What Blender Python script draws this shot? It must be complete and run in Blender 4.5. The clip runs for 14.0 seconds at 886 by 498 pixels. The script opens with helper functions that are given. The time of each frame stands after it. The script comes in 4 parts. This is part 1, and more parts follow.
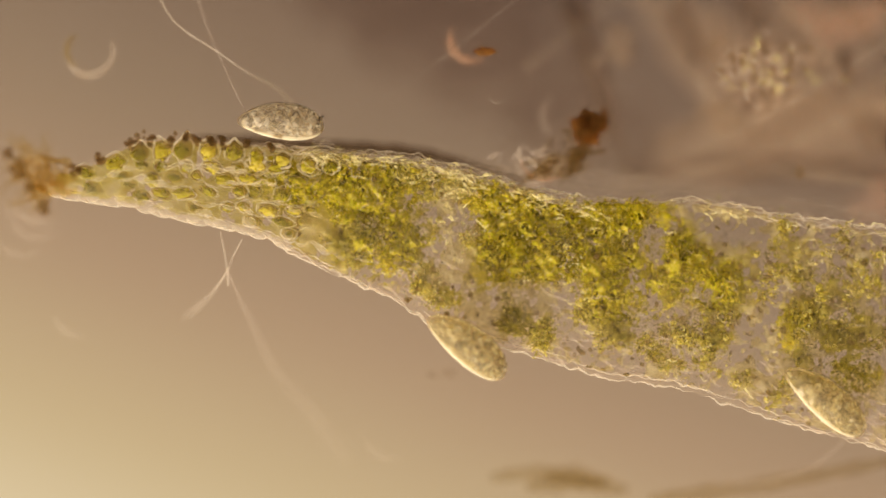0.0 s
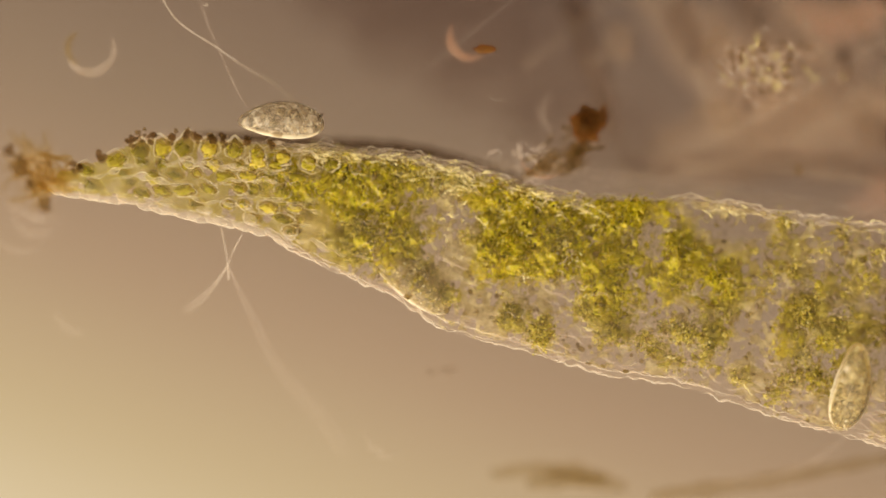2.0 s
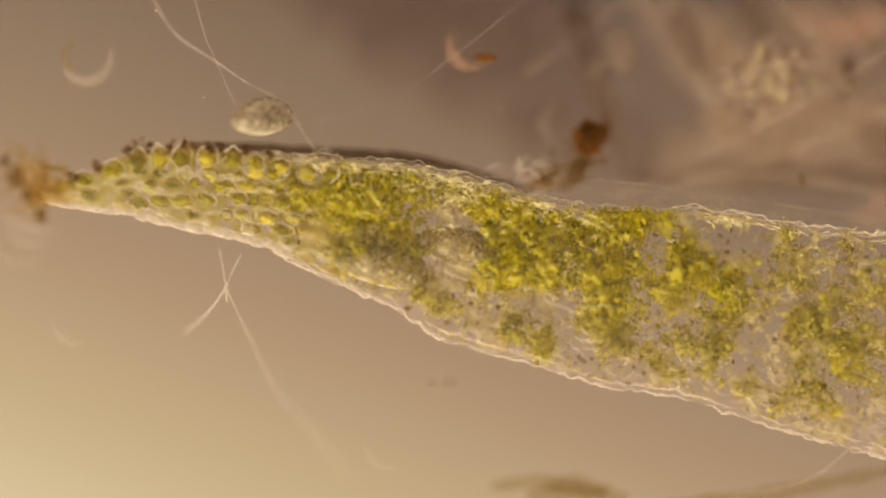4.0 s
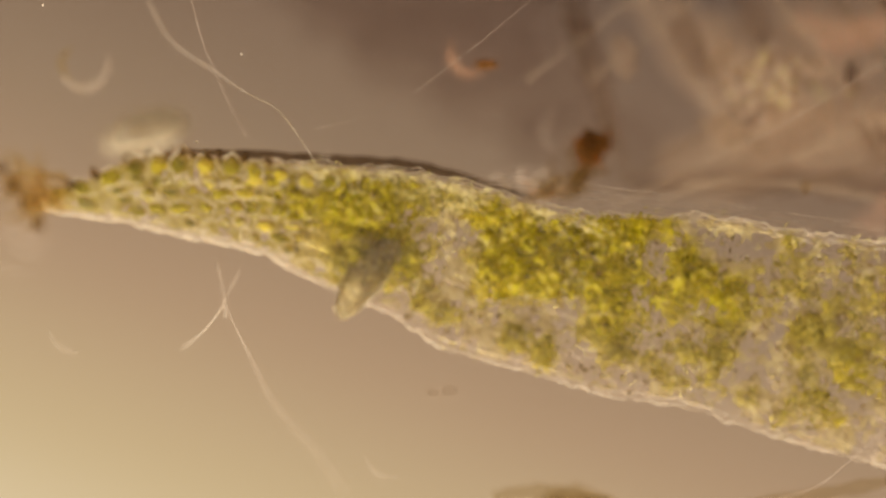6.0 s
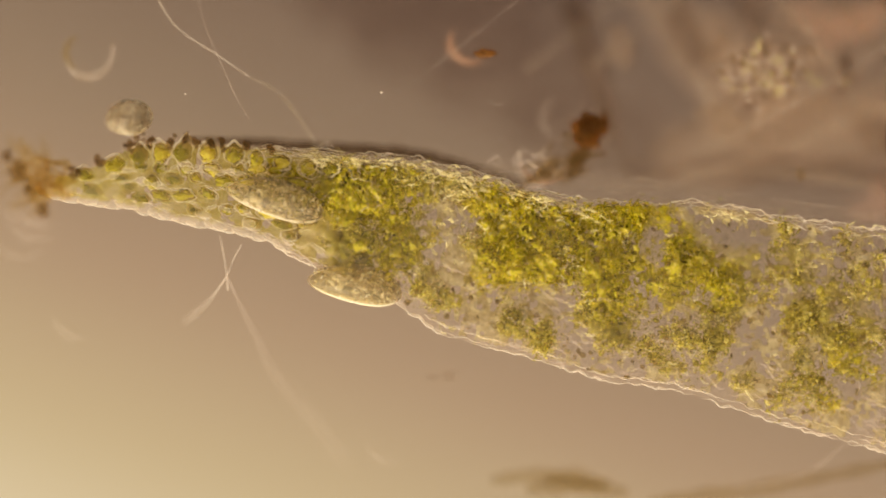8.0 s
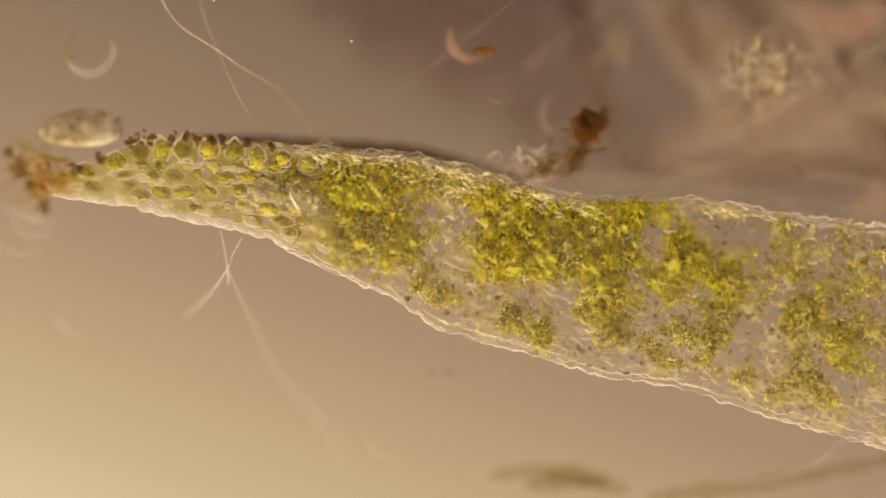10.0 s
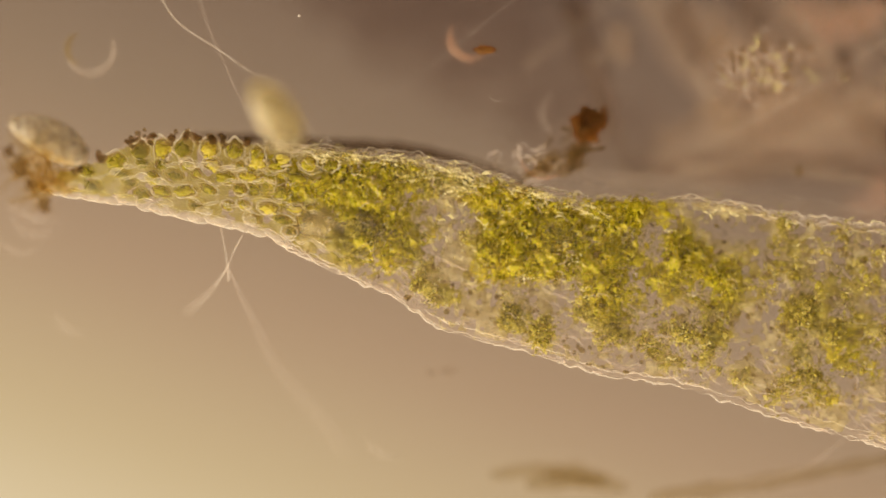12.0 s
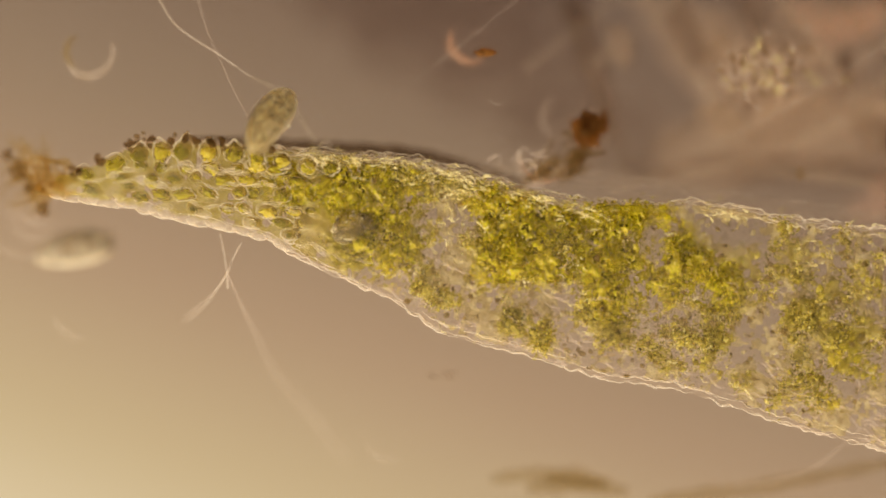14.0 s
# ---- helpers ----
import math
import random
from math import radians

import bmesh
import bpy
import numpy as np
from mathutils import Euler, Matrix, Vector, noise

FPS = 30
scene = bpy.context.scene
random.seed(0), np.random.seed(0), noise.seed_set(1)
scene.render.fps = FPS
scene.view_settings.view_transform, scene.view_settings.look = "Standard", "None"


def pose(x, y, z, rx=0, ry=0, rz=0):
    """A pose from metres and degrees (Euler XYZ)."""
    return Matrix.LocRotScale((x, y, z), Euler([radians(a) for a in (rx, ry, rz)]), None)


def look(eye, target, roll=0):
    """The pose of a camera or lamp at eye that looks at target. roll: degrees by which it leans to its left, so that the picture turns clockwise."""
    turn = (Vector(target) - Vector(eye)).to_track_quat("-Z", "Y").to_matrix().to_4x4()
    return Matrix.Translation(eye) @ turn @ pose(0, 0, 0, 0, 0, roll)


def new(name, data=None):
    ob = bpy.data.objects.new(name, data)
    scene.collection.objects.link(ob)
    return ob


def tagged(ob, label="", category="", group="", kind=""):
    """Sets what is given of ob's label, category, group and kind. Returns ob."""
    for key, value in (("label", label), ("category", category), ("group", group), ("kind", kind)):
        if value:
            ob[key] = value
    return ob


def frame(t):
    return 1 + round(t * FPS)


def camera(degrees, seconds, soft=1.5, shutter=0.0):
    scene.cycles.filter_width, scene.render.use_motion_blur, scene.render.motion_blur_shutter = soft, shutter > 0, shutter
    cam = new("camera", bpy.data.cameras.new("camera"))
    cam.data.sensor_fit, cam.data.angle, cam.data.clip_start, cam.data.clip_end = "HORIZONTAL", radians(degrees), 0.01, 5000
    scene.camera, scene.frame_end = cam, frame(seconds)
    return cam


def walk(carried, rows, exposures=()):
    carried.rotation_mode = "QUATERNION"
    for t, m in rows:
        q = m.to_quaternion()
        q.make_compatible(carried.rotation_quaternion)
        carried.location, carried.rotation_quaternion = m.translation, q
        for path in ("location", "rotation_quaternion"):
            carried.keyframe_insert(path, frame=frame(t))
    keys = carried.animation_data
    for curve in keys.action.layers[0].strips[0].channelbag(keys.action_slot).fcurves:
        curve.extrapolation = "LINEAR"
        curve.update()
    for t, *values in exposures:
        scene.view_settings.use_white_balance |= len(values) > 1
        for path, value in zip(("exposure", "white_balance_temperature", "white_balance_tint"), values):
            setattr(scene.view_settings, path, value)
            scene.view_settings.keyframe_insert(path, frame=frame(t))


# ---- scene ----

# A wet mount under the microscope, built a thousand times larger than life: one metre here
# is one millimetre on the slide, so a millimetre here is a micron.  The camera hangs over
# the mount and looks straight down; racking the focus moves it up and down.
FOCUS = 5.955
cam = camera(15.0, 14.0, soft=1.5)
scene.cycles.transparent_max_bounces = 32
cam.data.dof.use_dof = True
cam.data.dof.focus_distance = FOCUS
cam.data.dof.aperture_fstop = 0.23

# seconds, drift of the stage in millimetres
DRIFT = [(0.0, 0.0), (0.5, -0.5), (1.0, -0.6), (1.5, -4.0), (2.0, -5.2), (2.5, -0.3), (3.0, 1.5), (3.2, 3.0),
         (4.2, 17.0), (5.3, 27.0), (5.5, 27.6), (6.0, 27.9), (6.5, 28.0), (7.0, 19.3), (7.5, 9.9), (8.0, 4.1),
         (8.2, 2.8), (9.2, -1.0), (10.3, -2.0), (10.5, -2.0), (11.0, -2.1), (11.5, -1.9), (12.0, -3.8), (12.5, -7.4),
         (13.0, -1.2), (13.5, 2.2), (14.0, 2.3)]
walk(cam, [(t, pose(-0.00003 * d, d / 1000, FOCUS - 0.0032 * d)) for t, d in DRIFT])


# ---- light ----
world = bpy.data.worlds.new("world")
scene.world = world
world.use_nodes = True
world.node_tree.nodes["Background"].inputs[0].default_value = (0.95, 0.80, 0.62, 1)
world.node_tree.nodes["Background"].inputs[1].default_value = 0.85

# added sun on the camera's side for relief; the mount is lit from below
sun_data = bpy.data.lights.new("added_oblique_sun", "SUN")
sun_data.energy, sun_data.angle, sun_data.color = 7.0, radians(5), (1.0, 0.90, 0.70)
sun = new("added_oblique_sun", sun_data)
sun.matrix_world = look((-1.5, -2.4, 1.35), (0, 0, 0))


# ---- small tools ----
def at(u, v, z=0.0):
    """A place in the mount, z metres over the plane of focus, set to show at u, v in the camera's starting view: pixels
    right and down of its upper left corner, one to the millimetre in focus.
    """
    k = (FOCUS - z) / FOCUS / 1000
    return Vector(((u - 784) * k, (441 - v) * k, z))


def glide(points, x):
    """A smooth line y(x) through a few points."""
    k = 0
    while k < len(points) - 2 and x > points[k + 1][0]:
        k += 1
    (x0, y0), (x1, y1) = points[k], points[k + 1]
    xa, ya = points[max(k - 1, 0)]
    xb, yb = points[min(k + 2, len(points) - 1)]
    m0, m1 = (y1 - ya) / (x1 - xa), (yb - y0) / (xb - x0)
    h = x1 - x0
    s = (x - x0) / h
    return ((2 * s**3 - 3 * s**2 + 1) * y0 + (s**3 - 2 * s**2 + s) * h * m0
            + (3 * s**2 - 2 * s**3) * y1 + (s**3 - s**2) * h * m1)


def spline(points, steps):
    """Points of a smooth curve through a few places."""
    ps = [Vector(p) for p in points]
    out = []
    for k in range(len(ps) - 1):
        a, b, c, d = ps[max(k - 1, 0)], ps[k], ps[k + 1], ps[min(k + 2, len(ps) - 1)]
        for j in range(steps):
            s = j / steps
            out.append(0.5 * (2 * b + (c - a) * s + (2 * a - 5 * b + 4 * c - d) * s * s + (3 * b - a - 3 * c + d) * s**3))
    return out + [ps[-1]]


def sweep(bm, line, radius, sides=8, wobble=0.0, flat=1.0):
    """A tapering tube along a line; radius is a function of 0..1."""
    rings = []
    n = len(line)
    for k, p in enumerate(line):
        way = (line[min(k + 1, n - 1)] - line[max(k - 1, 0)]).normalized()
        side = way.cross(Vector((0, 0, 1)))
        side = side.normalized() if side.length > 1e-4 else Vector((1, 0, 0))
        up = side.cross(way)
        r = radius(k / (n - 1)) * (1 + wobble * noise.noise(p * 55))
        rings.append([bm.verts.new(p + r * (math.cos(a) * side + flat * math.sin(a) * up))
                      for a in (2 * math.pi * j / sides for j in range(sides))])
    for r0, r1 in zip(rings, rings[1:]):
        for j in range(sides):
            bm.faces.new((r0[j], r0[(j + 1) % sides], r1[(j + 1) % sides], r1[j]))
    for ring in (rings[0][::-1], rings[-1]):
        bm.faces.new(ring)


def lump(bm, centre, size, rough=0.25, detail=2, grain=1.7, turn=0.0):
    """An uneven rounded body."""
    m = Matrix.Translation(centre) @ Matrix.Rotation(turn, 4, "Z")
    seed = Vector((random.random() * 40, random.random() * 40, 0))
    made = bmesh.ops.create_icosphere(bm, subdivisions=detail, radius=1)["verts"]
    for v in made:
        d = v.co.copy()
        k = 1 + rough * noise.noise(d * grain + seed)
        v.co = m @ Vector((d.x * k * size[0], d.y * k * size[1], d.z * k * size[2]))


def mesh_of(name, bm, material):
    bmesh.ops.recalc_face_normals(bm, faces=bm.faces)
    data = bpy.data.meshes.new(name)
    bm.to_mesh(data)
    bm.free()
    data.polygons.foreach_set("use_smooth", [True] * len(data.polygons))
    data.materials.append(material)
    return data


def part(name, bm, material, parent, label=""):
    """One mesh as one object, under a thing or a part."""
    ob = new(name, mesh_of(name, bm, material))
    ob.parent = parent
    return tagged(ob, label)


# ---- materials ----
def tree_of(name):
    m = bpy.data.materials.new(name)
    m.use_nodes = True
    nt = m.node_tree
    nt.nodes.clear()
    return m, nt, nt.nodes.new("ShaderNodeOutputMaterial")


def put(nt, kind, **values):
    """A node with its inputs set by name: numbers, or sockets to link."""
    n = nt.nodes.new(kind)
    for key, v in values.items():
        socket = n.inputs[int(key[1:])] if key[0] == "_" and key[1:].isdigit() else n.inputs[key.replace("_", " ")]
        if isinstance(v, bpy.types.NodeSocket):
            nt.links.new(v, socket)
        else:
            socket.default_value = v
    return n


def ramp(nt, fac, stops):
    n = put(nt, "ShaderNodeValToRGB", Fac=fac)
    els = n.color_ramp.elements
    while len(els) < len(stops):
        els.new(0.5)
    for e, (p, c) in zip(els, stops):
        e.position, e.color = p, (*c, 1)
    return n.outputs[0]


def math_node(nt, op, a, b, c=None):
    n = nt.nodes.new("ShaderNodeMath")
    n.operation = op
    for k, v in enumerate((a, b) if c is None else (a, b, c)):
        if isinstance(v, bpy.types.NodeSocket):
            nt.links.new(v, n.inputs[k])
        else:
            n.inputs[k].default_value = v
    return n.outputs[0]


def noise_node(nt, scale, detail=4, rough=0.55):
    co = nt.nodes.new("ShaderNodeTexCoord")
    return put(nt, "ShaderNodeTexNoise", Vector=co.outputs["Object"], Scale=scale, Detail=detail, Roughness=rough).outputs[0]


def tissue(name, stops, clear=0.0, thin=0.5, gloss=0.45, scale=30.0, grain=160.0, bump=0.3, islands=0.0, objects=0.0, patchy=0.0, tint=(1, 1, 1), wet=0.0, absorb=None, speckle=0.5):
    """Living or dead matter in water: coloured, partly let through by light and partly clear."""
    m, nt, out = tree_of(name)
    big, fine = noise_node(nt, scale), noise_node(nt, grain, 3)
    value = math_node(nt, "MULTIPLY_ADD", big, 1.6 * (1 - islands - objects), -0.3 * (1 - islands - objects))
    if islands:
        geo = nt.nodes.new("ShaderNodeNewGeometry")
        value = math_node(nt, "MULTIPLY_ADD", geo.outputs["Random Per Island"], islands, value)
    if objects:
        info = nt.nodes.new("ShaderNodeObjectInfo")
        value = math_node(nt, "MULTIPLY_ADD", info.outputs["Random"], objects, value)
    value = math_node(nt, "MULTIPLY_ADD", math_node(nt, "SUBTRACT", fine, 0.5), speckle, value)
    colour = ramp(nt, value, stops)
    bumped = put(nt, "ShaderNodeBump", Strength=bump, Distance=0.004, Height=fine).outputs[0]
    solid = put(nt, "ShaderNodeBsdfPrincipled", Base_Color=colour, Roughness=gloss, Normal=bumped)
    solid.inputs["IOR"].default_value = 1.2
    lit = put(nt, "ShaderNodeBsdfTranslucent", Color=colour, Normal=bumped)
    mix = put(nt, "ShaderNodeMixShader", _0=thin, _1=solid.outputs[0], _2=lit.outputs[0])
    if clear:
        see = put(nt, "ShaderNodeBsdfTransparent", Color=ramp(nt, value, absorb) if absorb else (*tint, 1))
        fac = clear
        if patchy:
            fac = math_node(nt, "MULTIPLY_ADD", math_node(nt, "SUBTRACT", big, 0.5), patchy, clear)
        mix = put(nt, "ShaderNodeMixShader", _0=fac, _1=mix.outputs[0], _2=see.outputs[0])
    if wet:
        edge = put(nt, "ShaderNodeLayerWeight", Blend=wet)
        shine = put(nt, "ShaderNodeBsdfGlossy", Color=(1.0, 0.92, 0.78, 1), Roughness=0.42)
        mix = put(nt, "ShaderNodeMixShader", _0=edge.outputs["Fresnel"], _1=mix.outputs[0], _2=shine.outputs[0])
    nt.links.new(mix.outputs[0], out.inputs[0])
    return m


def jelly(name, stops, body=0.4, scale=30.0, grain=120.0, bump=0.25, sap=(0.90, 0.87, 0.80)):
    """A clear body, clouded with a little matter."""
    m, nt, out = tree_of(name)
    big, fine = noise_node(nt, scale), noise_node(nt, grain, 3)
    value = math_node(nt, "MULTIPLY_ADD", big, 1.0, -0.5)
    colour = ramp(nt, math_node(nt, "MULTIPLY_ADD", fine, 3.2, math_node(nt, "SUBTRACT", value, 1.05)), stops)
    bumped = put(nt, "ShaderNodeBump", Strength=bump, Distance=0.01, Height=fine).outputs[0]
    bend = put(nt, "ShaderNodeBsdfTransparent", Color=(*sap, 1))
    solid = put(nt, "ShaderNodeBsdfPrincipled", Base_Color=colour, Roughness=0.4, Normal=bumped)
    lit = put(nt, "ShaderNodeBsdfTranslucent", Color=colour, Normal=bumped)
    cloud = put(nt, "ShaderNodeMixShader", _0=0.5, _1=solid.outputs[0], _2=lit.outputs[0])
    mix = put(nt, "ShaderNodeMixShader", _0=body, _1=bend.outputs[0], _2=cloud.outputs[0])
    nt.links.new(mix.outputs[0], out.inputs[0])
    return m


CHLORO = [(0.0, (0.20, 0.15, 0.02)), (0.2, (0.40, 0.34, 0.015)), (0.45, (0.62, 0.54, 0.02)), (0.62, (0.80, 0.64, 0.05)), (0.82, (0.90, 0.82, 0.30)), (1.0, (0.98, 0.94, 0.64))]
# what the tissue takes from the light that passes, from crowded to thin
DEEP = [(0.0, (0.56, 0.53, 0.06)), (0.3, (0.80, 0.81, 0.12)), (0.5, (0.89, 0.91, 0.22)), (0.7, (0.97, 0.93, 0.42)), (1.0, (1.0, 0.99, 0.88))]
THIN = [(0.0, (0.80, 0.73, 0.36)), (0.35, (0.92, 0.91, 0.52)), (0.7, (0.97, 0.96, 0.80)), (1.0, (1.0, 0.99, 0.95))]
m_green = tissue("chloroplast_green", CHLORO, clear=0.74, thin=0.35, gloss=0.5, scale=45, islands=0.34, objects=0.25, bump=0.5, absorb=THIN)
m_olive = tissue("chloroplast_olive", [(0.0, (0.16, 0.11, 0.03)), (0.35, (0.42, 0.34, 0.05)), (0.7, (0.72, 0.60, 0.16)), (1.0, (0.98, 0.94, 0.56))],
                 clear=0.62, thin=0.25, gloss=0.4, scale=60, islands=0.5, objects=0.25, bump=0.5, absorb=THIN)
m_pale_grain = tissue("pale_grain", [(0.0, (0.40, 0.33, 0.10)), (0.4, (0.70, 0.60, 0.24)), (1.0, (0.97, 0.90, 0.60))], clear=0.68, thin=0.25, gloss=0.3, islands=0.8)
m_wall = tissue("cell_wall_cream", [(0.0, (0.58, 0.46, 0.36)), (0.5, (0.80, 0.69, 0.57)), (1.0, (0.95, 0.88, 0.80))], clear=0.64, thin=0.25, gloss=0.3, patchy=0.9, scale=60, wet=0.05)
m_cellwall = tissue("thin_cell_wall", [(0.0, (0.62, 0.50, 0.34)), (0.5, (0.84, 0.74, 0.56)), (1.0, (1.0, 0.93, 0.80))], clear=0.64, thin=0.2, gloss=0.3, patchy=0.8, scale=80, wet=0.05)
m_haze = tissue("swollen_cell_cream", [(0.0, (0.60, 0.49, 0.36)), (1.0, (0.95, 0.88, 0.74))], clear=0.85, patchy=0.35, wet=0.06, thin=0.25, scale=50, grain=110, bump=0.4)
m_green_bulk = tissue("green_tissue", [(0.0, (0.30, 0.25, 0.02)), (0.25, (0.50, 0.45, 0.015)), (0.5, (0.70, 0.61, 0.02)), (0.68, (0.84, 0.66, 0.04)), (0.8, (0.88, 0.78, 0.12)), (0.9, (0.94, 0.86, 0.30)), (1.0, (0.97, 0.92, 0.55))],
                      clear=0.60, patchy=0.3, thin=0.3, gloss=0.4, scale=48, grain=180, bump=1.0, absorb=DEEP, speckle=1.1)
m_green_top = tissue("crumpled_green_tissue", [(0.0, (0.24, 0.18, 0.015)), (0.22, (0.46, 0.40, 0.02)), (0.45, (0.70, 0.61, 0.04)), (0.6, (0.86, 0.66, 0.06)), (0.75, (0.94, 0.84, 0.28)), (1.0, (0.98, 0.94, 0.66))],
                     clear=0.54, patchy=0.4, thin=0.25, gloss=0.3, scale=80, grain=200, bump=1.0, absorb=DEEP, speckle=1.0)
m_olive_bulk = tissue("olive_tissue", [(0.0, (0.38, 0.31, 0.0812)), (0.4, (0.68, 0.58, 0.18)), (0.75, (0.89, 0.77, 0.325)), (1.0, (1.00, 0.99, 0.614))],
                      clear=0.76, patchy=0.5, thin=0.4, gloss=0.35, scale=50, grain=220, bump=1.0, absorb=THIN)
m_amber_bulk = tissue("amber_tissue", [(0.0, (0.24, 0.16, 0.05)), (0.25, (0.50, 0.39, 0.12)), (0.5, (0.84, 0.74, 0.33)), (0.72, (0.96, 0.90, 0.62)), (1.0, (1.0, 0.97, 0.82))],
                      clear=0.90, patchy=0.2, thin=0.3, gloss=0.4, scale=44, grain=140, bump=0.8, absorb=THIN)
m_halo = tissue("thin_green_tissue", [(0.0, (0.41, 0.33, 0.0541)), (0.4, (0.66, 0.58, 0.0722)), (0.7, (0.89, 0.79, 0.199)), (1.0, (1.00, 0.99, 0.596))],
                clear=0.82, patchy=0.5, thin=0.3, gloss=0.35, scale=44, grain=180, bump=1.0, absorb=THIN)
m_mottle = tissue("pale_mottled_tissue", [(0.0, (0.26, 0.18, 0.08)), (0.3, (0.52, 0.41, 0.19)), (0.6, (0.80, 0.68, 0.38)), (1.0, (1.0, 0.92, 0.68))],
                  clear=0.80, patchy=0.4, thin=0.2, gloss=0.3, scale=42, grain=150, bump=1.0, absorb=[(0.0, (0.82, 0.76, 0.60)), (0.4, (0.97, 0.95, 0.82)), (1.0, (1.0, 1.0, 0.95))])
m_wisp = tissue("cream_scrap", [(0.0, (0.56, 0.45, 0.16)), (0.5, (0.84, 0.73, 0.36)), (1.0, (1.0, 0.92, 0.62))], clear=0.70, patchy=0.8, islands=0.5, thin=0.2, gloss=0.4, scale=110, bump=0.8)
m_fleck = tissue("brown_fleck", [(0.0, (0.10, 0.06, 0.02)), (0.5, (0.22, 0.16, 0.05)), (1.0, (0.42, 0.33, 0.12))], clear=0.68, patchy=0.5, islands=0.5, thin=0.3, gloss=0.4, scale=90, tint=(0.85, 0.78, 0.62))
m_sap = tissue("yellow_cell_sap", [(0.0, (0.26, 0.18, 0.05)), (0.5, (0.52, 0.42, 0.15)), (1.0, (0.86, 0.76, 0.45))], clear=0.87, patchy=0.2, thin=0.3, scale=60, objects=0.4, absorb=[(0.0, (0.56, 0.47, 0.24)), (0.4, (0.84, 0.78, 0.46)), (1.0, (0.98, 0.96, 0.80))])
m_film = tissue("leaf_membrane", [(0.0, (0.45, 0.33, 0.24)), (1.0, (0.82, 0.68, 0.55))], clear=0.93, patchy=0.25, scale=14, grain=70, bump=0.8)
m_fold = tissue("thin_fold_membrane", [(0.0, (0.45, 0.33, 0.24)), (1.0, (0.82, 0.68, 0.55))], clear=0.965, scale=14, grain=70, bump=0.8)
m_plastid = tissue("yellow_plastid", [(0.0, (0.12, 0.08, 0.018)), (0.3, (0.30, 0.24, 0.025)), (0.55, (0.58, 0.49, 0.04)), (0.75, (0.80, 0.68, 0.10)), (1.0, (0.95, 0.86, 0.42))], clear=0.56, patchy=0.5, thin=0.25, scale=80, islands=0.25, objects=0.5, bump=0.6, absorb=DEEP)
m_brown = tissue("brown_fibre", [(0.0, (0.18, 0.11, 0.035)), (0.5, (0.46, 0.33, 0.13)), (1.0, (0.80, 0.66, 0.40))], clear=0.94, islands=0.4, tint=(0.96, 0.92, 0.80))
m_cap = tissue("brown_cap", [(0.0, (0.07, 0.04, 0.015)), (0.5, (0.20, 0.12, 0.04)), (1.0, (0.42, 0.30, 0.12))], clear=0.74, patchy=0.5, scale=90, objects=0.3, bump=0.8, tint=(0.84, 0.76, 0.64))
m_pink = tissue("reddish_halo_arc", [(0.0, (0.45, 0.20, 0.10)), (1.0, (0.80, 0.50, 0.34))], clear=0.8)
m_smear = tissue("brown_smear", [(0.0, (0.06, 0.04, 0.02)), (0.5, (0.16, 0.11, 0.05)), (1.0, (0.40, 0.30, 0.16))], clear=0.91, objects=0.4, tint=(0.94, 0.90, 0.82))
# dark stuff of the tube that stands in for shade along the margin
m_margin_shade = tissue("margin_shade_brown", [(0.0, (0.03, 0.02, 0.012)), (1.0, (0.09, 0.065, 0.04))], clear=0.85, thin=0.3, patchy=0.2, tint=(0.62, 0.55, 0.47))
m_rust = tissue("rust_debris", [(0.0, (0.05, 0.022, 0.006)), (0.5, (0.20, 0.085, 0.02)), (1.0, (0.55, 0.28, 0.07))], clear=0.5, islands=0.3, thin=0.4, tint=(0.86, 0.68, 0.42))
m_hair = tissue("glassy_hair", [(0.0, (0.6, 0.48, 0.38)), (1.0, (0.92, 0.82, 0.72))], clear=0.79, gloss=0.2, patchy=0.3)
m_thread = tissue("faint_thread", [(0.0, (0.6, 0.46, 0.38)), (1.0, (0.9, 0.78, 0.68))], clear=0.7)
m_faint = tissue("barely_seen_thread", [(0.0, (0.6, 0.46, 0.38)), (1.0, (0.9, 0.78, 0.68))], clear=0.85)
m_ghost = tissue("clear_arc_and_thread", [(0.0, (0.6, 0.46, 0.38)), (1.0, (0.9, 0.78, 0.68))], clear=0.93)
m_rosy = tissue("rosy_debris", [(0.0, (0.40, 0.22, 0.14)), (1.0, (0.72, 0.44, 0.32))], clear=0.88, scale=10)
m_murk = tissue("murky_strands", [(0.0, (0.07, 0.05, 0.04)), (1.0, (0.16, 0.11, 0.09))], clear=0.93, scale=8, tint=(0.955, 0.94, 0.935))
m_veil = tissue("olive_veil", [(0.0, (0.14, 0.10, 0.05)), (1.0, (0.34, 0.26, 0.14))], clear=0.9, scale=12, tint=(0.94, 0.91, 0.84))
m_pale = tissue("pale_debris", [(0.0, (0.34, 0.22, 0.16)), (0.5, (0.56, 0.40, 0.29)), (1.0, (0.80, 0.61, 0.48))], clear=0.885, patchy=0.2, scale=8, tint=(0.98, 0.97, 0.95))
m_dark = tissue("dark_debris", [(0.0, (0.05, 0.035, 0.025)), (0.5, (0.13, 0.085, 0.055)), (1.0, (0.28, 0.19, 0.12))], clear=0.84, tint=(0.95, 0.92, 0.9), patchy=0.4, scale=8)
m_strip_dark = tissue("brown_strip", [(0.0, (0.12, 0.08, 0.05)), (1.0, (0.30, 0.21, 0.14))], clear=0.95, scale=10, tint=(0.985, 0.975, 0.96))
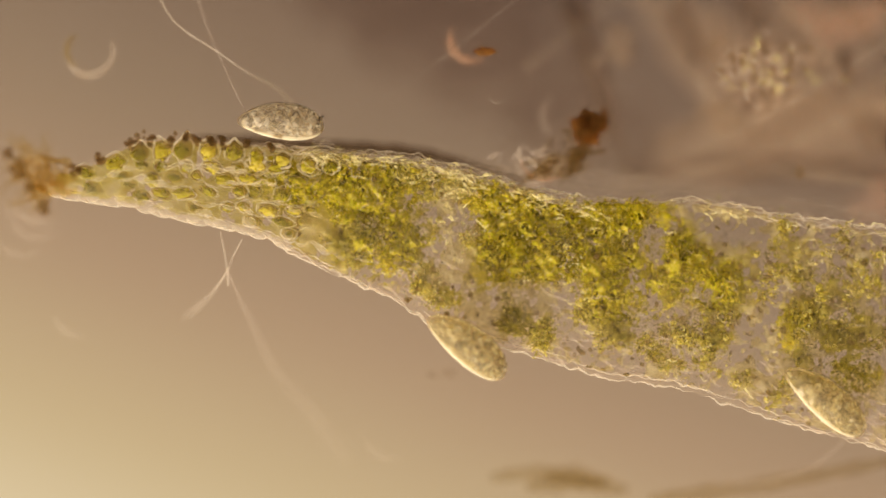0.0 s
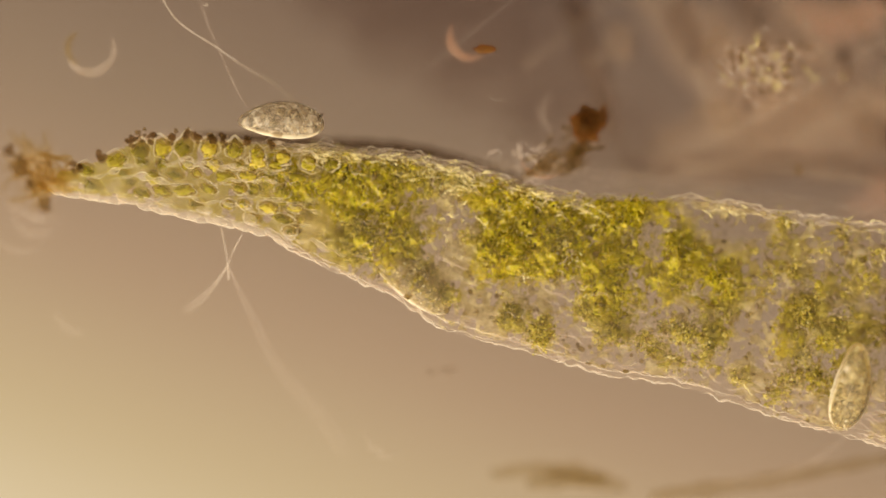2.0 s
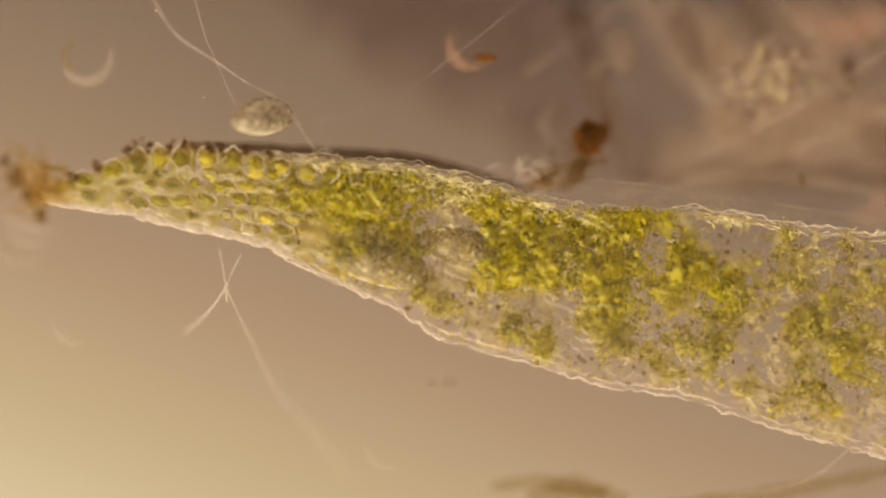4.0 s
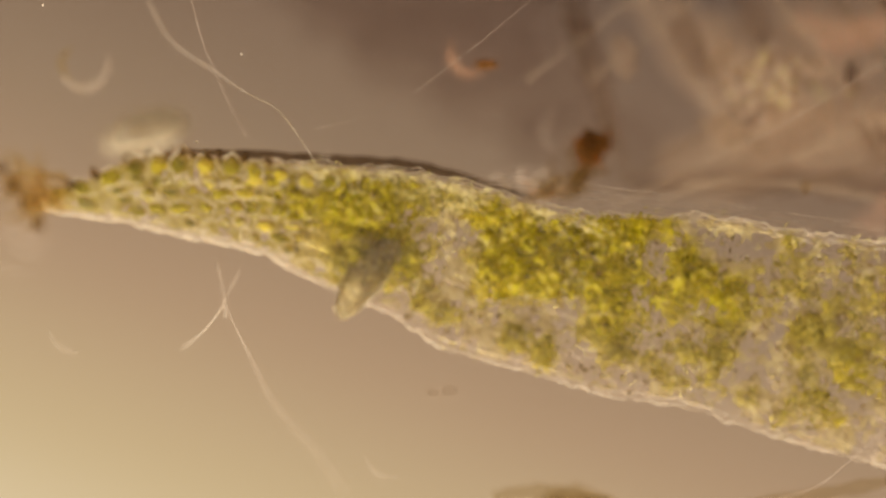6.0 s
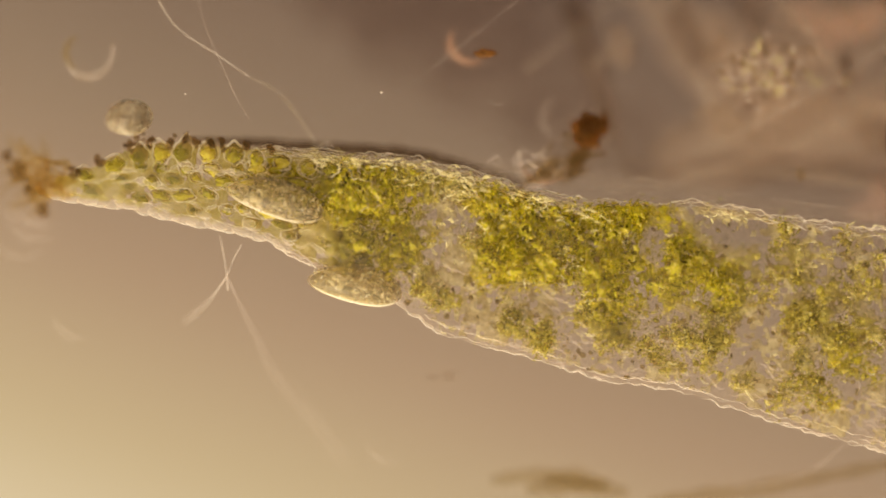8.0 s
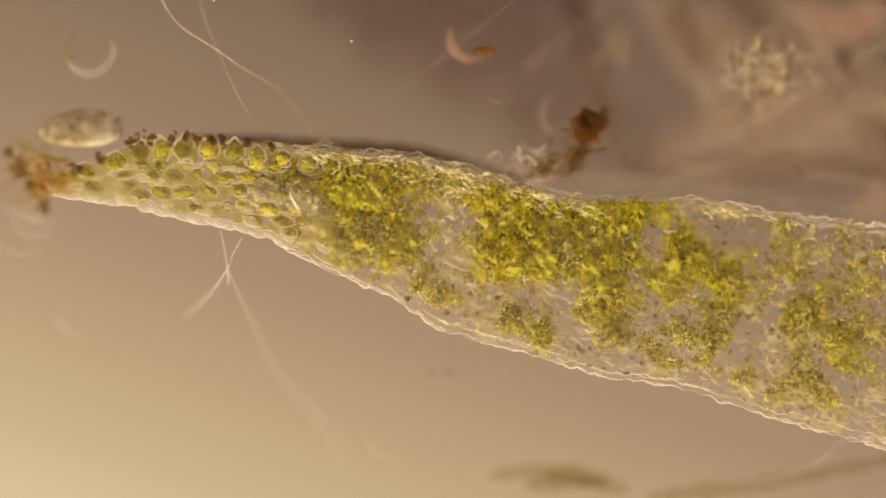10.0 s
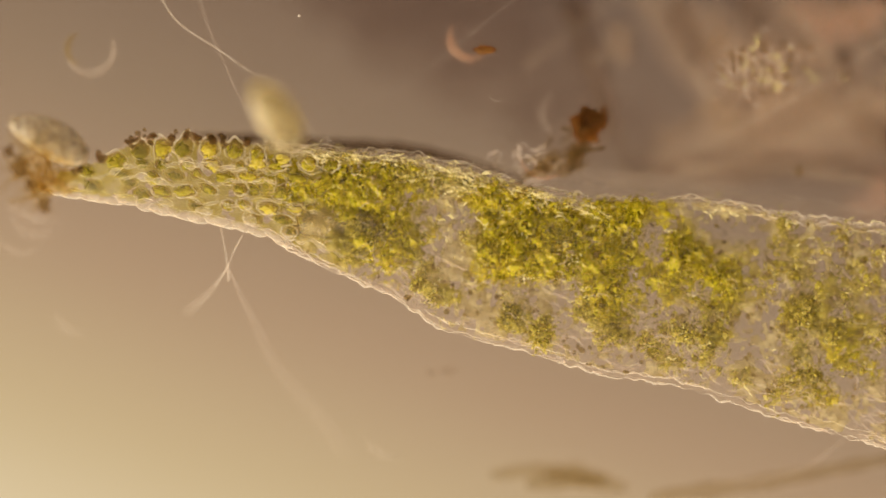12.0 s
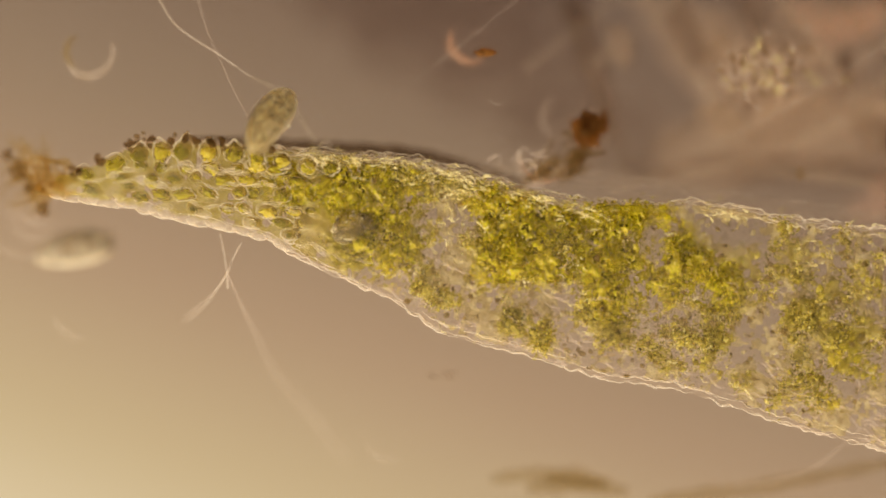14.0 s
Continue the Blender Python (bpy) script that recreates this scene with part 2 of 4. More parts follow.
m_strip_pale = tissue("pale_strip", [(0.0, (0.44, 0.33, 0.24)), (1.0, (0.78, 0.62, 0.48))], clear=0.90, scale=10)
m_body = jelly("ciliate_plasm", [(0.0, (0.12, 0.08, 0.05)), (0.35, (0.34, 0.27, 0.17)), (0.65, (0.56, 0.46, 0.32)), (1.0, (0.92, 0.82, 0.66))], body=0.34, scale=40, grain=85, bump=1.0, sap=(0.92, 0.89, 0.85))
# olive plasm, also yellowed to stand in for light coming through the leaf
m_body_olive = jelly("leaf_tinted_plasm", [(0.0, (0.12, 0.09, 0.025)), (0.35, (0.28, 0.22, 0.07)), (0.65, (0.48, 0.40, 0.15)), (1.0, (0.80, 0.68, 0.36))], body=0.18, scale=60, grain=90, bump=1.0, sap=(0.94, 0.90, 0.72))
m_cortex = tissue("ciliate_pellicle", [(0.0, (0.80, 0.68, 0.52)), (1.0, (0.98, 0.90, 0.76))], clear=0.955, thin=0.1, gloss=0.4, scale=40, grain=140, bump=0.1, wet=0.12)
# cream and dark edge strips that stand in for light and shade
m_lit_rim = tissue("ciliate_lit_rim", [(0.0, (0.92, 0.80, 0.58)), (1.0, (1.0, 0.94, 0.78))], clear=0.50, thin=0.15, gloss=0.3, scale=60, grain=200, bump=0.2, patchy=0.3)
m_shaded_rim = tissue("ciliate_shaded_rim", [(0.0, (0.10, 0.06, 0.03)), (1.0, (0.30, 0.22, 0.13))], clear=0.62, thin=0.3, scale=60, grain=200)
m_grain = tissue("ciliate_granules", [(0.0, (0.14, 0.08, 0.03)), (0.3, (0.36, 0.26, 0.13)), (0.6, (0.66, 0.52, 0.30)), (0.8, (0.95, 0.85, 0.62)), (1.0, (1.0, 0.96, 0.84))], clear=0.55, islands=1.0, thin=0.3, gloss=0.2)
m_ring = jelly("dark_edged_vesicle", [(0.0, (0.16, 0.11, 0.05)), (1.0, (0.40, 0.32, 0.20))], body=0.30, sap=(0.90, 0.86, 0.74))
m_clot = tissue("cream_clot", [(0.0, (0.70, 0.58, 0.42)), (1.0, (1.0, 0.93, 0.78))], clear=0.62, patchy=0.6, thin=0.2, scale=120, bump=0.6)


# ---- setting: lit field under the slide ----
def lit_field():
    """A glowing disc for the lamp's field; its fall-off of light to one side is put into the colour ramp."""
    m, nt, out = tree_of("lit_field")
    co = nt.nodes.new("ShaderNodeTexCoord")
    dot = nt.nodes.new("ShaderNodeVectorMath")
    dot.operation = "DOT_PRODUCT"
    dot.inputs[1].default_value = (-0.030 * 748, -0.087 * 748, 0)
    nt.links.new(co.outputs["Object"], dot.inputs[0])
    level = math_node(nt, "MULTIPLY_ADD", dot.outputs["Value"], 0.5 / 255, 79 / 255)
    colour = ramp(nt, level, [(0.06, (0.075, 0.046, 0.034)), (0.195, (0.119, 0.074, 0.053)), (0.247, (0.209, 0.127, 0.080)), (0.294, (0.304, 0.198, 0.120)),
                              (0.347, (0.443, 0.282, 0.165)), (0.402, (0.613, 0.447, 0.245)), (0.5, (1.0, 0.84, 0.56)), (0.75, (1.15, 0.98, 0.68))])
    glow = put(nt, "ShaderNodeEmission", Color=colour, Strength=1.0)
    nt.links.new(glow.outputs[0], out.inputs[0])
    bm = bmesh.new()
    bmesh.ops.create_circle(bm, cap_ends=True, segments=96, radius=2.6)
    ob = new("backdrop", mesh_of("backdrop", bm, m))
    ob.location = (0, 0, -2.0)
    return tagged(ob, "glowing beige and brown lit field under the slide", "backdrop", kind="structure")


lit_field()


def glass_slide():
    m, nt, out = tree_of("slide_glass")
    see = put(nt, "ShaderNodeBsdfTransparent", Color=(0.985, 0.99, 0.985, 1))
    gloss = put(nt, "ShaderNodeBsdfGlossy", Roughness=0.05)
    mix = put(nt, "ShaderNodeMixShader", _0=0.015, _1=see.outputs[0], _2=gloss.outputs[0])
    nt.links.new(mix.outputs[0], out.inputs[0])
    bm = bmesh.new()
    bmesh.ops.create_cube(bm, size=1, matrix=Matrix.Diagonal((4.2, 2.6, 0.12, 1)))
    bmesh.ops.bevel(bm, geom=bm.edges[:], offset=0.01, segments=1, affect="EDGES")
    ob = new("ground", mesh_of("ground", bm, m))
    ob.location = (0, 0, -0.98)
    ob.visible_shadow = False
    return tagged(ob, "clear glass microscope slide under the water", "slide", kind="structure")


glass_slide()


# ---- the leaf fragment ----
TOP = [(60, 312), (150, 292), (250, 249), (420, 252), (560, 262), (740, 276), (980, 338), (1100, 356), (1240, 353), (1420, 384), (1800, 425)]
LOW = [(60, 345), (200, 362), (300, 384), (460, 420), (560, 470), (640, 507), (700, 532), (780, 585), (940, 630), (1080, 671), (1200, 688), (1400, 752), (1520, 785), (1800, 850)]


def leaf_z(u, s):
    """Height of the leaf's middle sheet; s is 0 on the upper and 1 on the lower margin."""
    deep = min(1, max(0, (u - 250) / 600))
    return 0.032 * max(0, min(1, (440 - u) / 300)) - deep * (0.03 * (1 - s) ** 2 + 0.035 * s * (1 - s))


def leaf_at(u, s, lift=0.0):
    v0, v1 = glide(TOP, u), glide(LOW, u)
    return at(u, v0 + (v1 - v0) * s, leaf_z(u, s) + lift)


leaf = tagged(new("leaf_fragment"), "torn green leaf fragment with yellow-green cells and a clear margin", "leaf")


def membrane():
    bm = bmesh.new()
    cols, rows = 170, 26
    sheets = []
    for sign in (1, -1):
        grid = []
        for i in range(cols + 1):
            u = 70 + (1760 - 70) * i / cols
            line = []
            for j in range(rows + 1):
                s = j / rows
                thick = 0.046 * math.sqrt(max(0, 1 - (2 * s - 1) ** 2)) + 0.001
                p = leaf_at(u, s)
                p.z += sign * thick * (1 + 0.5 * noise.noise(p * 9)) + 0.004 * noise.noise(p * 30)
                if j in (0, rows):
                    p.y += 0.004 * noise.noise(Vector((u * 0.03, s * 9, 1)))
                line.append(bm.verts.new(p))
            grid.append(line)
        sheets.append(grid)
        for i in range(cols):
            for j in range(rows):
                bm.faces.new((grid[i][j], grid[i][j + 1], grid[i + 1][j + 1], grid[i + 1][j]))
    a, b = sheets
    for i in range(cols):
        for j in (0, rows):
            bm.faces.new((a[i][j], a[i + 1][j], b[i + 1][j], b[i][j]))
    for i in (0, cols):
        for j in range(rows):
            bm.faces.new((a[i][j], a[i][j + 1], b[i][j + 1], b[i][j]))
    part("membrane", bm, m_film, leaf, "clear wrinkled membrane")


membrane()


def margins():
    """The crinkled cell walls along both margins: several thin crests side by side, broken in places."""
    for name, low, u0, u1, count, r in (("lower_margin", 1, 430, 1740, 4, 0.0012), ("upper_margin", 0, 430, 1740, 7, 0.0014)):
        for c in range(count):
            u = u0 + random.uniform(0, 40)
            while u < u1:
                v = min(u1, u + random.uniform(120, 420))
                off = (0.0 if c == 0 else random.uniform(0.003, 0.022 if low else 0.020)) * (1 if low else -1)
                bm = bmesh.new()
                line = []
                n = max(3, int((v - u) / 4))
                for k in range(n + 1):
                    w = u + (v - u) * k / n
                    p = leaf_at(w, low, random.uniform(-0.001, 0.001))
                    p.y += off + 0.007 * noise.noise(Vector((w * 0.02, 3 * low, 0))) + 0.006 * noise.noise(Vector((w * 0.06, c, 5))) + 0.0018 * noise.noise(Vector((w * 0.16, c, 9)))
                    p.z += 0.006 * noise.noise(Vector((w * 0.06, c, 2)))
                    line.append(p)
                rr = r * (1.0 if c == 0 else random.uniform(0.35, 0.7))
                sweep(bm, line, lambda f: rr * (0.2 + min(1, 6 * f, 6 - 6 * f) * (0.35 + 1.1 * abs(math.sin(9 * f + 7 * c)))), 6, 0.9)
                part(name, bm, m_wall, leaf, "crinkled cream cell wall")
                u = v + (random.uniform(-10, 25) if c == 0 else random.uniform(10, 120))


margins()


# rounded cells of the tip, each with its yellow-green plastid
def cell(u, v, wide, high, z, full=1.0, thick=0.0009, tilt=0.0, peak=0.0):
    """A closed thin-walled cell, its clear sap, and its plastid with a few grains; peak raises a pointed crown on its outer side."""
    seed = random.uniform(0, 50)
    a, b = wide / 2000, high / 2000

    def outline(grow, q):
        w = grow * (0.97 + 0.30 * noise.noise(Vector((1.3 * math.cos(q), 1.3 * math.sin(q), seed))) + 0.04 * math.cos(6 * q + seed))
        crown = peak * b * max(0.0, math.sin(q)) ** 9
        return Vector((a * w * math.cos(q), b * w * math.sin(q) + crown, 0.10 * a * math.sin(2 * q + seed)))

    bm = bmesh.new()
    for grow, t in ((1.0, thick), (0.86, 0.55 * thick)):
        ring = [outline(grow, 2 * math.pi * k / 28 + 0.7 * seed) for k in range(29)]
        sweep(bm, ring, lambda f: t * (0.15 + 1.1 * abs(math.sin(3.1 * f + seed))), 6, 0.5)
    wall = part("cell", bm, m_cellwall, leaf, "cream rounded cell wall")
    wall.location = at(u, v, z)
    wall.rotation_euler = (0, 0, radians(tilt + random.uniform(-8, 8)))
    bm = bmesh.new()
    lump(bm, Vector((0, 0, -0.004)), (0.9 * a, 0.9 * b, 0.5 * b), 0.15, 2)
    part("sap", bm, m_sap, wall, "clear cell sap")
    if full:
        bm = bmesh.new()
        lump(bm, Vector((random.gauss(0, 0.1) * a, -0.16 * b, 0.001)), (0.60 * full * a, 0.52 * full * b, 0.42 * b), 0.7, 3, 1.6, random.gauss(0, 0.3))
        for _ in range(int(16 * full)):
            q, d = random.uniform(0, 6.3), 0.72 * math.sqrt(random.random()) * full
            r = random.uniform(0.0012, 0.0030)
            lump(bm, Vector((d * a * math.cos(q), d * b * math.sin(q) - 0.12 * b, random.uniform(0.0, 0.35) * b)), (r * 1.5, r, 0.8 * r), 0.7, 1, 2.0, random.uniform(0, 3))
        part("plastid", bm, m_plastid, wall, "yellow-green plastid")


# the outer row is domed and crowned, the rows inside lie flatter and end in the green tissue
for u, v, wide, high in ((150, 304, 40, 26), (205, 288, 42, 34), (248, 270, 38, 38), (287, 266, 37, 42), (325, 264, 36, 44), (369, 266, 38, 42), (415, 269, 38, 40), (455, 278, 33, 34), (500, 284, 33, 32), (545, 291, 34, 32), (586, 294, 32, 30)):
    cell(u, v, wide, high, 0.006, 1.0, 0.0010, random.uniform(-12, 6), random.uniform(0.1, 0.35))
for row in range(6):
    for k in range(15):
        u = 128 + 41 * k + 20 * (row % 2) + random.uniform(-10, 10)
        v0, v1 = glide(TOP, u), glide(LOW, u)
        v = v0 + 50 + 24 * row - 0.03 * (u - 150) + random.uniform(-5, 5)
        if 120 < u < 640 - 18 * row and v0 + 28 < v < v1 - 22:
            cell(u, v, random.uniform(28, 48), random.uniform(18, 30), random.uniform(-0.014, 0.004), random.choice((0.5, 0.7, 0.95)) if u > 330 else random.choice((0.75, 0.9, 1.1)), 0.0007, -14)


# wavy cream ridges where the cell rows meet
def ridge(u0, u1, s0, s1, thick):
    bm = bmesh.new()
    seed = random.uniform(0, 90)
    n = int((u1 - u0) / 5)
    line = [leaf_at(u0 + (u1 - u0) * k / n, s0 + (s1 - s0) * k / n + 0.07 * noise.noise(Vector((k * 0.22, seed, 0))), 0.006 + 0.006 * noise.noise(Vector((k * 0.3, seed, 4)))) for k in range(n + 1)]
    sweep(bm, line, lambda f: thick * (0.15 + math.sin(math.pi * f) * abs(math.sin(13 * f + seed))), 8, 0.8)
    part("ridge", bm, m_haze, leaf, "wavy cream ridge between cells")


for u0, u1, s0, s1, thick in ((285, 450, 0.36, 0.27, 0.0065), (300, 540, 0.33, 0.31, 0.0045), (400, 560, 0.30, 0.30, 0.005), (350, 520, 0.52, 0.40, 0.004), (200, 330, 0.55, 0.62, 0.005), (430, 600, 0.60, 0.58, 0.004), (150, 260, 0.45, 0.40, 0.004), (330, 470, 0.75, 0.78, 0.005), (520, 680, 0.86, 0.80, 0.006)):
    ridge(u0, u1, s0, s1, thick)


# pale swollen cells along the lower side of the tip
def pale_cell(u, v, wide, high, tilt):
    a, b = wide / 2000, high / 2000
    bm = bmesh.new()
    lump(bm, Vector((0, 0, 0)), (a, b, 0.7 * b), 0.22, 3, 1.1)
    ob = part("pale_cell", bm, m_haze, leaf, "swollen cream cell")
    ob.location = at(u, v, 0.002)
    ob.rotation_euler = (0, 0, radians(tilt))
    bm = bmesh.new()
    seed = random.uniform(0, 50)
    ring = []
    for k in range(23):
        q = 3.3 + 2.9 * k / 22
        w = 0.98 + 0.12 * noise.noise(Vector((math.cos(q), math.sin(q), seed)))
        ring.append(Vector((a * w * math.cos(q), b * w * math.sin(q), 0.001)))
    sweep(bm, ring, lambda f: 0.0023 * math.sin(math.pi * f) ** 0.7 * (0.6 + 0.5 * abs(math.sin(4 * f + seed))), 6, 0.5)
    part("rim", bm, m_wall, ob, "bright cream cell rim")


for k in range(17):
    u = 104 + 25 * k + random.uniform(-5, 5)
    slope = math.degrees(math.atan2(glide(LOW, u - 15) - glide(LOW, u + 15), 30))
    pale_cell(u, glide(LOW, u) - 7 + random.uniform(-3, 3), random.uniform(36, 50), random.uniform(15, 21) * (1 if k < 13 else 0.75), slope + random.uniform(-8, 8))
    if k % 3 == 1:
        pale_cell(u + 10, glide(LOW, u) - 18, random.uniform(24, 34), random.uniform(12, 17), slope)


# a made-up dark tube below the upper margin stands in for its halo of shade
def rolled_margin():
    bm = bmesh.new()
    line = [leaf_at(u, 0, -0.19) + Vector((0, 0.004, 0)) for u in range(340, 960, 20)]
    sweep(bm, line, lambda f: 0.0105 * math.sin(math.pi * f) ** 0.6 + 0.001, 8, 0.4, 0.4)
    part("rolled_margin", bm, m_margin_shade, leaf, "dark brown tube standing in for the shade along the margin")
    # brown lumps between the outer cells carry the dark band on over the tip
    for u, up, wide in ((132, 2, 12), (178, 3, 13), (226, 4, 12), (248, 8, 11), (267, 4, 9), (306, 5, 9), (330, 9, 9), (348, 4, 9), (372, 8, 8), (392, 3, 8), (437, 3, 8), (481, 2, 7)):
        bm = bmesh.new()
        for _ in range(7):
            r = random.uniform(0.0025, 0.0060)
            lump(bm, Vector((random.gauss(0, 0.45) * wide / 1000, random.gauss(-0.002, 0.005), random.gauss(0, 0.003))), (r, 1.2 * r, 0.7 * r), 0.9, 2, 2.0, random.uniform(0, 3))
        ob = part("cap", bm, m_cap, leaf, "brown lumps in the gap between cells")
        ob.location = leaf_at(u, 0, 0.030) + Vector((0, (up - 4) / 1000, 0))


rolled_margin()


# a second fold of the upper margin lies deeper and reaches a little further out
FOLD = [(700, 290), (860, 287), (1000, 298), (1160, 316), (1400, 352), (1568, 376), (1740, 397)]


def deep_fold():
    bm = bmesh.new()
    line = [at(u, glide(FOLD, u) + 16, -0.095) for u in range(780, 1741, 20)]
    sweep(bm, line, lambda f: 0.017 * min(1, 8 * f + 0.05), 10, 0.3, 0.25)
    part("fold_membrane", bm, m_fold, leaf, "clear membrane of the deeper fold")
    for c in range(5):
        u = 760 + random.uniform(0, 80)
        while u < 1720:
            end = min(1740, u + random.uniform(60, 260))
            n = max(4, int((end - u) / 4))
            off = 0 if c == 0 else random.uniform(0, 26)
            line = [at(w, glide(FOLD, w) + off + 4 * noise.noise(Vector((w * 0.04, c, 1))) + 3 * noise.noise(Vector((w * 0.13, c, 5))), -0.09 + 0.006 * noise.noise(Vector((w * 0.07, c, 8))))
                    for w in (u + (end - u) * k / n for k in range(n + 1))]
            thick = random.uniform(0.0007, 0.0017)
            bm = bmesh.new()
            sweep(bm, line, lambda f: thick * (0.2 + math.sin(math.pi * f)), 6, 0.9)
            part("fold_crest", bm, m_faint, leaf, "crinkled cream crest of the deeper fold")
            u = end + random.uniform(0, 90) * (c > 0)


deep_fold()


# ---- chloroplasts ----
DENSE = [(655, 345, 92, 72, 1.0), (690, 430, 75, 50, 0.9), (540, 325, 85, 40, 0.42), (500, 300, 90, 24, 0.3), (960, 415, 130, 85, 1.0), (1080, 440, 110, 90, 1.0), (1082, 522, 56, 58, 0.9),
         (1190, 470, 80, 60, 0.9), (1265, 500, 60, 45, 0.7), (870, 350, 45, 40, 0.6), (1110, 375, 35, 25, 0.9), (730, 305, 50, 30, 0.6), (900, 475, 50, 28, 0.6)]
LOOSE = [(1095, 590, 40, 28, 0.4), (918, 568, 24, 22, 0.9), (955, 590, 28, 18, 0.9), (790, 527, 25, 18, 0.9), (750, 512, 25, 14, 0.9), (1262, 600, 30, 18, 0.9), (1215, 604, 16, 12, 0.8),
         (1420, 440, 150, 60, 0.09), (1500, 500, 90, 50, 0.11), (1430, 560, 60, 40, 0.36), (1650, 560, 110, 110, 0.16), (1508, 648, 42, 24, 0.8), (625, 432, 55, 38, 0.5), (800, 400, 60, 60, 0.12),
         (1500, 590, 60, 35, 0.6), (860, 312, 190, 34, 0.6)]


# clear gaps between the crowded parts
GAPS = [(788, 348, 22, 24), (812, 425, 34, 60), (1152, 428, 19, 46), (928, 524, 66, 24), (1215, 560, 40, 18), (1345, 640, 60, 36), (1300, 400, 70, 40), (1340, 585, 34, 24)]


def density(u, v, spots):
    u += 16 * noise.noise(Vector((u * 0.022, v * 0.022, 3.1))) + 7 * noise.noise(Vector((u * 0.07, v * 0.07, 1.7)))
    v += 16 * noise.noise(Vector((u * 0.022, v * 0.022, 8.6))) + 7 * noise.noise(Vector((u * 0.07, v * 0.07, 5.2)))
    gap = max(1 - ((u - a) / (1.3 * ra)) ** 2 - ((v - b) / (1.3 * rb)) ** 2 for a, b, ra, rb in GAPS)
    return (1 - 0.85 * max(0, min(1, 1.8 * gap))) * max(w * max(0, 1.25 - ((u - a) / ra) ** 2 - ((v - b) / rb) ** 2) for a, b, ra, rb, w in spots)


def granules(n, spread, lo, hi, material, name, cores=1):
    bm = bmesh.new()
    for _ in range(cores):
        r = spread * random.uniform(0.16, 0.30)
        d = Vector((random.gauss(0, 0.4), random.gauss(0, 0.4), random.gauss(0, 0.2))) * spread
        lump(bm, d, (r * random.uniform(1.0, 1.5), r, r * 0.8), 0.9, 3, 2.6, random.uniform(0, 3))
    for _ in range(n):
        d = Vector((random.gauss(0, 1), random.gauss(0, 1), random.gauss(0, 0.7))) * spread * 0.55
        r = lo + (hi - lo) * random.random() ** 2.2
        base = len(bm.verts)
        lump(bm, Vector((0, 0, 0)), (r * random.uniform(1.0, 1.9), r, r * random.uniform(0.5, 1.0)), 1.0, 1, 1.6)
        turn = Euler((random.gauss(0, 0.6), random.gauss(0, 0.6), random.uniform(0, 6.3))).to_matrix()
        bm.verts.ensure_lookup_table()
        for v in bm.verts[base:]:
            v.co = turn @ v.co + d
    return mesh_of(name, bm, material)


green_sets = [granules(64, 0.019, 0.0008, 0.0030, m_green, "chloroplast_clump") for _ in range(12)]
olive_sets = [granules(40, 0.016, 0.0008, 0.0030, m_olive, "chloroplast_clump") for _ in range(8)]


def scatter(count, spots, sets, nearest, joined_name, label, depth, sink=0.0):
    loose_v, loose_f, mat = [], [], sets[0].materials[0]
    made = tries = 0
    while made < count and tries < count * 200:
        tries += 1
        u, v = random.uniform(380, 1700), random.uniform(250, 760)
        if not glide(TOP, u) + (30 if u < 1010 else 15) < v < glide(LOW, u) - 12:
            continue
        patch = 0.5 + 1.1 * noise.noise(Vector((u * 0.02, v * 0.02, 7.7)))
        if random.random() > density(u, v, spots) * max(0.0, patch + 0.35):
            continue
        s = (v - glide(TOP, u)) / (glide(LOW, u) - glide(TOP, u))
        p = at(u, v, leaf_z(u, s) - sink + random.uniform(-depth, depth))
        m = Matrix.LocRotScale(p, Euler((random.uniform(-0.5, 0.5), random.uniform(-0.5, 0.5), random.uniform(0, 6.3))), Vector((1, 1, 1)) * random.uniform(0.75, 1.25))
        data = random.choice(sets)
        if made < nearest:
            ob = new("chloroplast_clump", data)
            ob.parent, ob.matrix_basis = leaf, m
        else:
            base = len(loose_v)
            loose_v += [m @ w.co for w in data.vertices]
            loose_f += [[base + q for q in f.vertices] for f in data.polygons]
        made += 1
    if loose_v:
        data = bpy.data.meshes.new(joined_name)
        data.from_pydata(loose_v, [], loose_f)
        data.polygons.foreach_set("use_smooth", [True] * len(data.polygons))
        data.materials.append(mat)
        ob = new(joined_name, data)
        ob.parent = leaf
        tagged(ob, label, kind="stuff")


